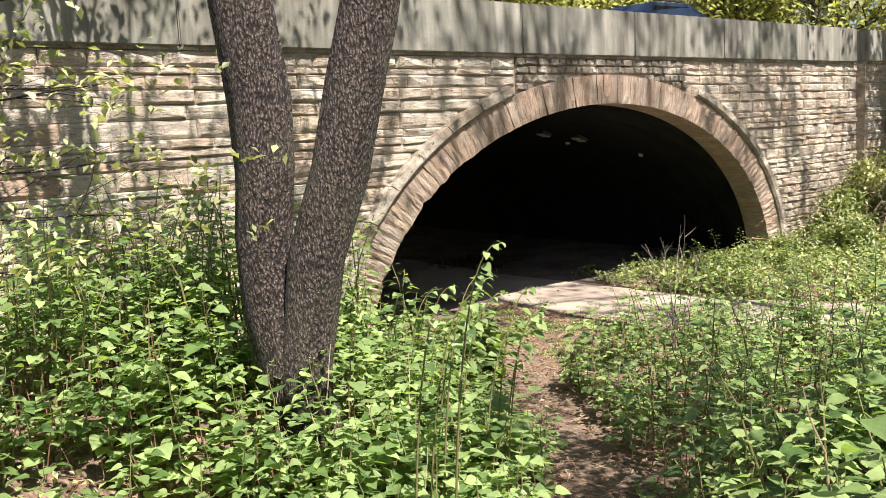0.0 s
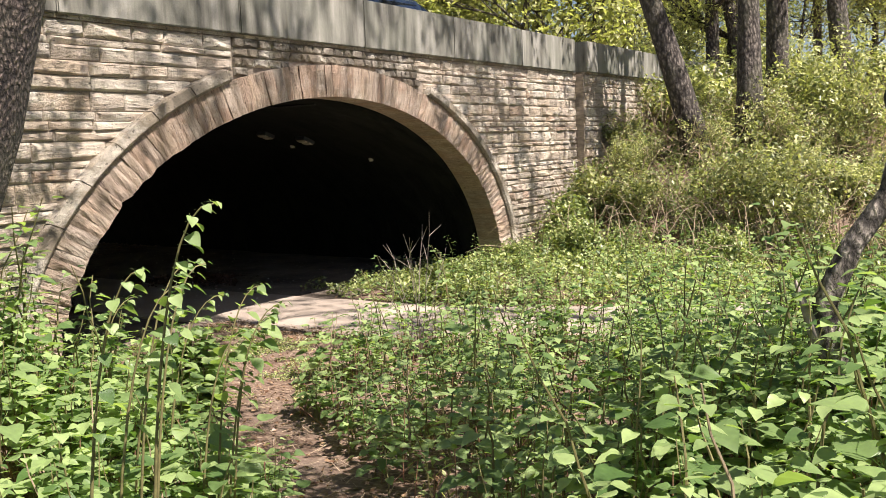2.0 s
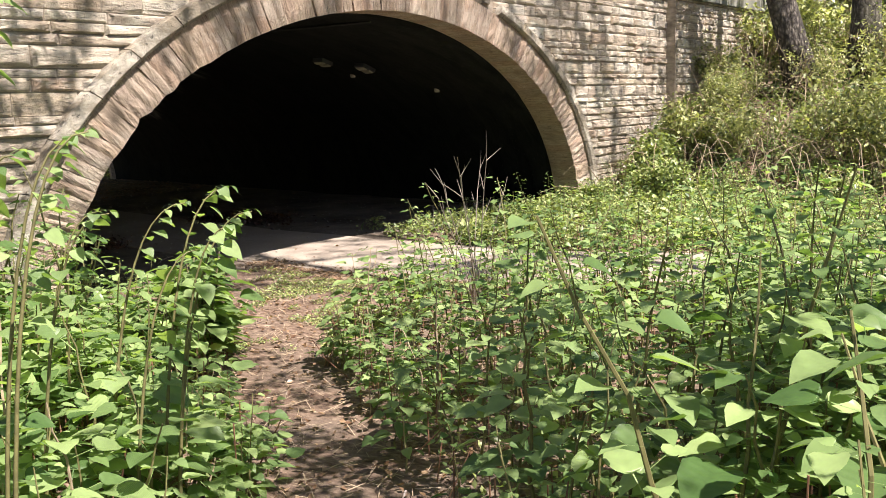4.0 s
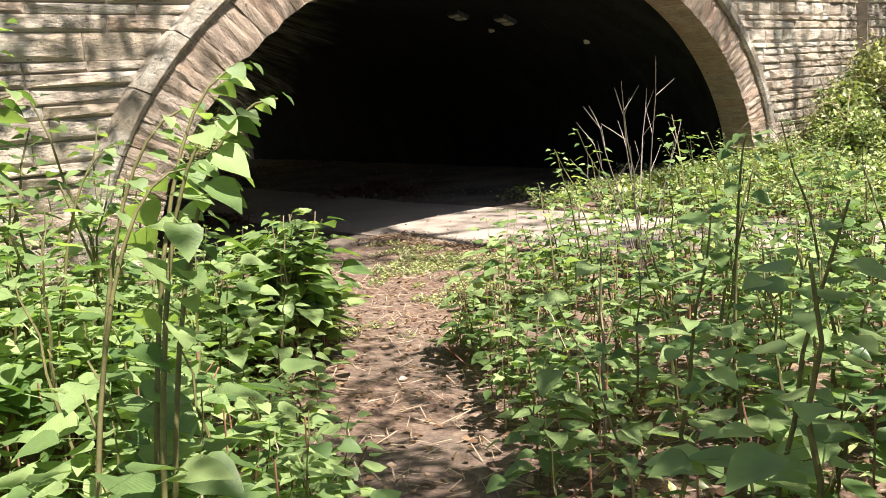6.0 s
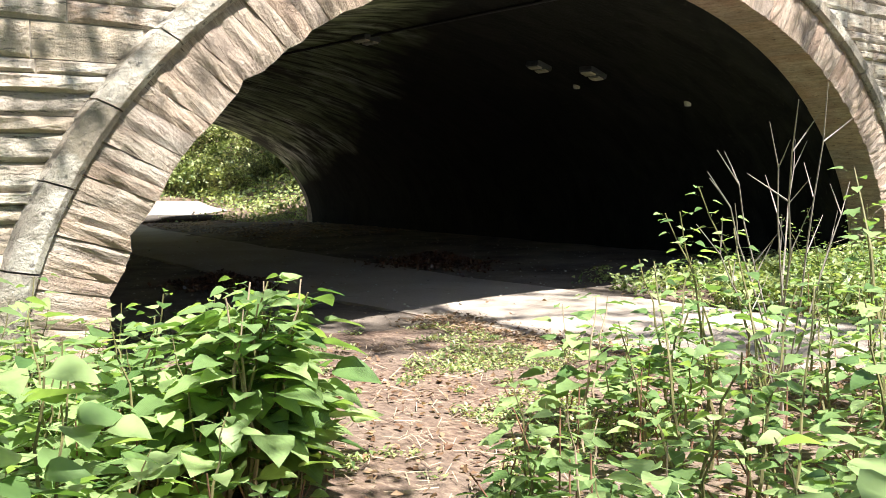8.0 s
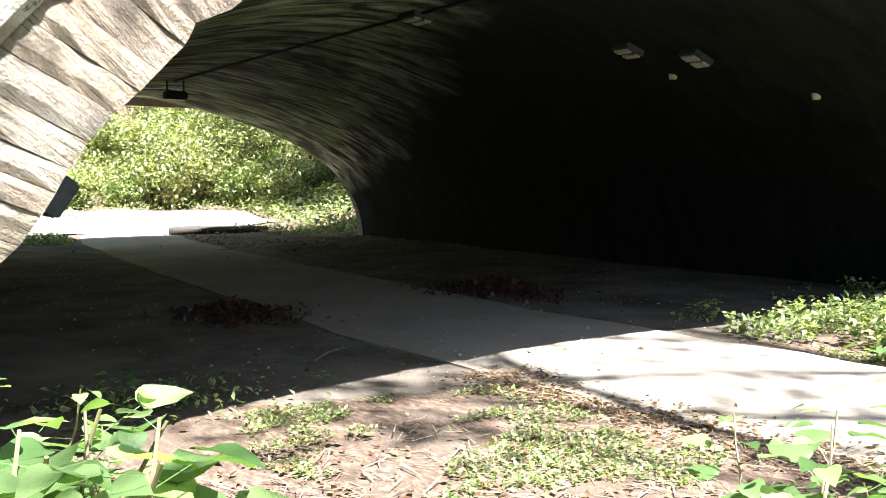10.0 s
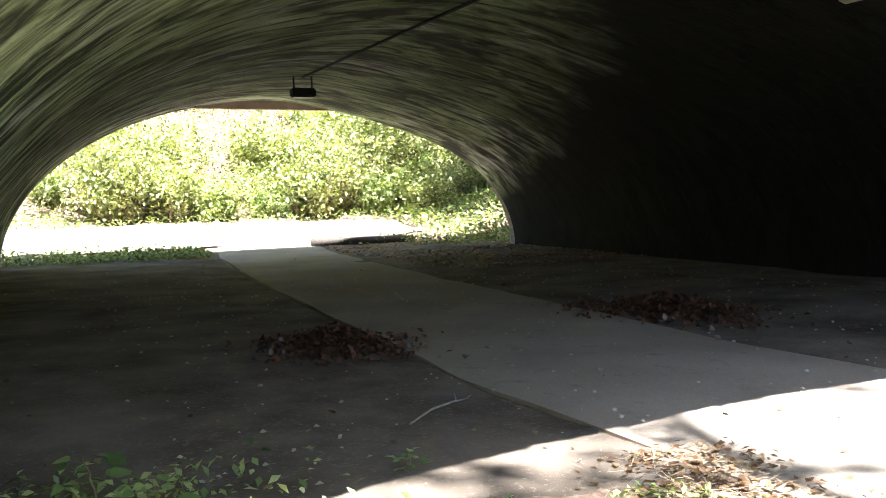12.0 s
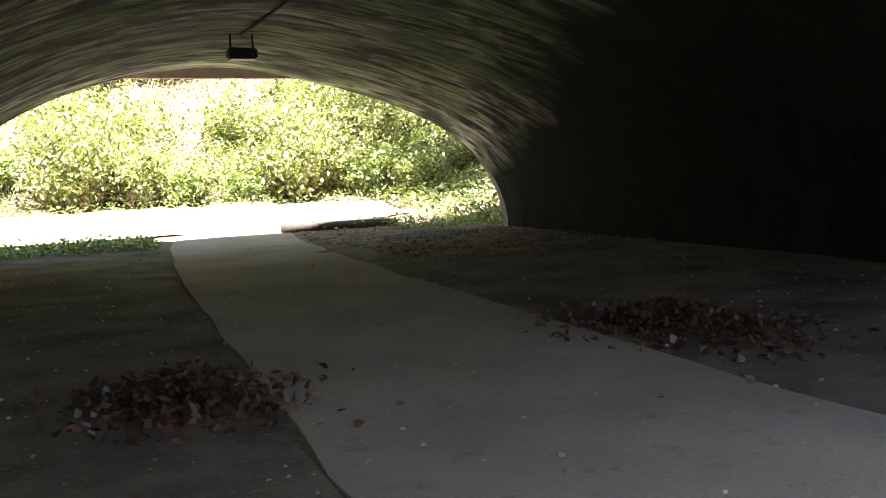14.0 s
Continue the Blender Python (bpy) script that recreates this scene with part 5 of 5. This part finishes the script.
extra = [(1.0, -4.85, 2.0, 4, 0.7), (1.0, -3.3, 1.9, 4, 0.35), (1.0, -4.6, 1.75, 4, 0.5),
         (1, -6.38, -2.62, 5, 1.0), (1, -6.5, -2.75, 3, 1.1), (1, -6.32, -2.38, 5, 0.9), (1, -6.6, -2.5, 3, 1.05), (1, -6.45, -2.2, 2, 1.1), (1, -6.75, -2.75, 5, 0.9), (1, -6.7, -2.3, 2, 1.1), (1, -6.15, -2.35, 5, 0.95), (1, -6.0, -2.1, 3, 0.95), (1, -5.95, -1.95, 2, 1.0), (1, -6.2, -2.1, 3, 1.0),
         (1, -6.55, -2.6, 5, 0.95), (1, -6.3, -2.25, 2, 1.05), (1, -6.4, -2.45, 6, 1.25), (1, -6.1, -2.2, 6, 1.2), (1, -6.25, -2.5, 0, 1.3), (1, -6.05, -2.3, 0, 1.25), (1, -6.6, -2.25, 7, 1.2), (1, -5.9, -2.05, 6, 1.1),
         (1, -6.36, -2.7, 3, 1.3), (1, -6.22, -2.55, 7, 1.5), (1, -6.42, -2.66, 7, 1.6), (1, -6.39, -2.5, 2, 1.5), (1, -6.2, -2.43, 3, 1.25), (1, -6.59, -2.61, 3, 1.3), (1, -6.5, -2.82, 3, 1.25), (1, -6.38, -2.6, 2, 1.4), (1, -6.52, -2.72, 2, 1.45), (1, -6.35, -2.36, 7, 1.5), (1, -6.5, -2.5, 7, 1.6), (1, -6.66, -2.8, 3, 1.2),
         (1, -9.6, -6.1, 7, 1.35), (1, -9.3, -5.9, 2, 1.3), (1, -9.0, -5.6, 7, 1.3), (1, -9.75, -6.0, 3, 1.2), (1, -8.75, -5.5, 2, 1.2),
         (1, -4.5, -3.1, 3, 1.05), (1, -4.1, -2.6, 3, 0.9),
         (1, -4.2, -2.9, 3, 1.0), (1, -3.9, -3.0, 2, 0.85), (1, -4.0, -3.3, 3, 0.85), (1, -3.6, -2.8, 2, 0.8), (1, -3.4, -3.1, 1, 0.9), (1, -4.35, -3.2, 5, 0.7),
         (1, -11.25, -5.95, 14, 0.68), (1, -11.0, -5.75, 15, 0.8), (1, -11.55, -5.85, 14, 0.7), (1, -10.85, -5.45, 15, 0.85), (1, -11.4, -6.3, 15, 0.7), (1, -10.75, -5.85, 14, 0.7), (1, -11.2, -5.6, 3, 1.15), (1, -10.9, -5.9, 2, 1.2), (1, -11.5, -5.4, 5, 1.0), (1, -10.4, -5.7, 3, 1.1), (1, -10.0, -5.35, 2, 1.2), (1, -11.0, -6.3, 2, 1.1), (1, -10.5, -6.3, 3, 1.0), (1, -10.75, -5.5, 5, 1.0), (1, -9.7, -5.2, 3, 1.1)]
spots = [(*s, None, None) for s in spots]
bank_r = random.Random(29)
bank = []
while len(bank) < 420:
    bx, by = bank_r.uniform(1.4, 9.5), bank_r.uniform(-9, -0.4)
    if bx < pav_mid(by) + PAV_HALF + 0.3 or (abs(bx - X0) < 6.2 and by > -0.8 and bx < pav_mid(by) + 2.6) or noise.noise((bx * 0.8, by * 0.8, 12)) < -0.2:
        continue
    bank.append((9.0, bx, by, bank_r.randrange(8, 14), bank_r.uniform(0.4, 0.85)))
spots = extra + spots + bank
far_stems, far_leaves = [], []
for i, (d, x, y, kk, ss) in enumerate(spots):
    east = x > -4.0 + (y + 3) * 1.05
    k = kr.randrange(8) if not east or kr.random() < 0.3 else kr.randrange(8, 14)
    sc = kr.uniform(0.75, 1.1) * (0.7 if d < 0.7 else 1.0)
    if east and d > 0.75:               # the eastern side stands taller on bare lower stems
        sc *= kr.uniform(1.0, 1.28)
    if x < -8 and y > -3.8:             # tall growth under the wall
        k = kr.randrange(8, 14)
        sc *= 1.5
    if kk is not None:
        k, sc = kk, ss
    turn = kr.uniform(0, 360)
    if i < 300:
        t = thing("knotweed", (x, y, ground_z(x, y)), "leafy green knotweed stem with heart-shaped leaves beside the footpath", "plant", "knotweed along the footpath", turn=turn, scale=sc)
        part("stem", STEM_MESH[k], None, t)
        if i < 110:
            for m in PLANS[k][1]:
                part("leaf", LEAF_MESH, None, t).matrix_basis = m
        else:
            part("foliage", PLANT_LEAVES[k], None, t)
    else:
        m = pose(x, y, ground_z(x, y), 0, 0, turn) @ Matrix.Scale(sc, 4)
        far_leaves += [np.array(m @ q) for q in PLANS[k][1]]
        v, f = PLANS[k][0]
        far_stems.append(([m @ Vector(q) for q in v], f))
cane_r = random.Random(5)
canes = []
for s in spots:
    cx, cy = s[1] + cane_r.uniform(-0.3, 0.3), s[2] + cane_r.uniform(-0.3, 0.3)
    if foot_distance(cx, cy) < 0.4 or cy > -1:
        continue
    cz0 = ground_z(cx, cy)
    ln = cane_r.uniform(0.2, 0.65)
    aa = cane_r.uniform(0, 6.28)
    ti = cane_r.uniform(0.0, 0.9) ** 2
    canes.append(tube([(cx, cy, cz0 - 0.05), (cx + math.cos(aa) * ti * ln, cy + math.sin(aa) * ti * ln, cz0 + ln * (1 - 0.6 * ti))], [0.006, 0.004], 5))
tagged(new("dry_canes", mesh_of("dry_canes", *join_lists(canes), REDCANE)), "dry brown dead canes standing among the knotweed", "canes", kind="stuff")
thicket = tagged(new("knotweed_thicket"), "dense green knotweed thicket on both sides of the footpath", "plants", kind="stuff")
part("leaves", scatter("thicket_leaves", KV, KF, np.array(far_leaves), KNOT_LEAF), None, thicket)
part("brushwood", mesh_of("thicket_stems", *join_lists(far_stems), STEM), None, thicket)


# ---- tall arching shoots that stand above the thicket ----
def tall_shoot(base, tip, lo, hi, seed):
    r = random.Random(seed)
    bx, by = base
    root, top = Vector((0, 0, -0.05)), Vector((tip[0] - bx, tip[1] - by, tip[2] - ground_z(bx, by)))
    knee = Vector((top.x * 0.25, top.y * 0.25, top.z * 1.02))
    at = lambda u: root * (1 - u) ** 2 + knee * (2 * u * (1 - u)) + top * (u * u)
    t = thing("knotweed", (bx, by, ground_z(bx, by)), "tall arching knotweed shoot with large pale green leaves", "plant", "tall knotweed shoots")
    part("stem", mesh_of("stem", *tube([at(u) for u in np.linspace(0, 1, 12)], list(np.linspace(0.011, 0.003, 12)), 6), STEM, True), None, t)
    n = 15
    for i in range(n):
        u = 0.42 + 0.58 * (i + 0.5) / n
        ahead = (at(min(1.0, u + 0.02)) - at(u - 0.02)).normalized()
        head = math.atan2(ahead.y, ahead.x) + (1 if i % 2 else -1) * r.uniform(0.5, 1.3)
        size = 0.7 * r.uniform(lo, hi) * (1.1 - 0.55 * max(0.0, u - 0.7) / 0.3)
        q = at(u) + Vector((math.cos(head), math.sin(head), 0.2)) * size * 0.85
        part("leaf", LEAF_MESH, None, t).matrix_basis = Matrix.Translation(q) @ Euler((r.uniform(-0.5, 0.5), r.uniform(0.05, 0.6), head)).to_matrix().to_4x4() @ Matrix.Scale(size, 4)


for n, (base, tip, lo, hi) in enumerate((
        ((-9.3, -6.05), (-9.05, -6.3, 2.0), 0.13, 0.18), ((-9.45, -5.9), (-9.05, -6.05, 1.87), 0.13, 0.18), ((-9.2, -5.8), (-8.78, -5.97, 2.15), 0.11, 0.16),
        ((-10.9, -7.1), (-10.70, -7.50, 2.88), 0.08, 0.12), ((-10.45, -6.6), (-10.04, -6.74, 2.5), 0.08, 0.12),
        ((-10.35, -6.35), (-9.95, -6.53, 2.48), 0.10, 0.15), ((-10.8, -6.7), (-10.42, -6.97, 2.45), 0.10, 0.15), ((-9.2, -5.9), (-8.86, -6.25, 2.05), 0.08, 0.12),
        ((-9.1, -5.2), (-8.68, -5.5, 2.04), 0.09, 0.13), ((-8.7, -3.9), (-8.3, -4.08, 1.88), 0.09, 0.13), ((-11.1, -6.9), (-10.9, -7.25, 2.6), 0.09, 0.13),
        ((-9.75, -5.6), (-9.5, -6.0, 2.1), 0.1, 0.15), ((-6.2, -6.2), (-6.4, -6.4, 1.75), 0.09, 0.13))):
    tall_shoot(base, tip, lo, hi, 300 + n)


# ---- dry bare shrub before the mouth ----
bare = thing("bare_shrub", (-2.75, -3.35, ground_z(-2.75, -3.35)), "bare grey dead shrub in front of the tunnel mouth", "shrub")
base = Vector((0, 0, 0))
for tip, bend in (((-0.56, -0.60, 2.2), 0.05), ((-1.95, -1.17, 2.0), 0.22), ((-1.2, -0.6, 1.95), 0.15), ((-1.15, -0.23, 1.8), 0.2), ((-1.35, -0.3, 1.68), 0.15), ((-1.58, -0.39, 1.4), 0.1), ((0.5, 0.2, 1.9), 0.2), ((0.3, -0.3, 1.6), 0.1)):
    tp = Vector(tip)
    pts = [base.lerp(tp, u) + Vector((0, 0, bend * math.sin(u * 3.1))) + Vector((noise.noise((u * 3, tp.x, 1)), noise.noise((u * 3, tp.y, 2)), 0)) * 0.08 for u in np.linspace(0, 1, 7)]
    branch = part("branch", mesh_of("branch", *tube(pts, [0.010, 0.008, 0.007, 0.006, 0.005, 0.004, 0.002], 5), DEADWOOD), None, bare)
    for at in (3, 4, 5):
        side = Vector((noise.noise((at * 1.7, tp.x * 3, 4)), noise.noise((at * 2.3, tp.y * 3, 5)), 0.55)).normalized() * (0.42 - at * 0.04)
        part("twig", mesh_of("twig", *tube([pts[at], pts[at] + side * 0.5 + Vector((0.02, 0.01, 0)), pts[at] + side], [0.005, 0.004, 0.002], 4), DEADWOOD), None, branch)
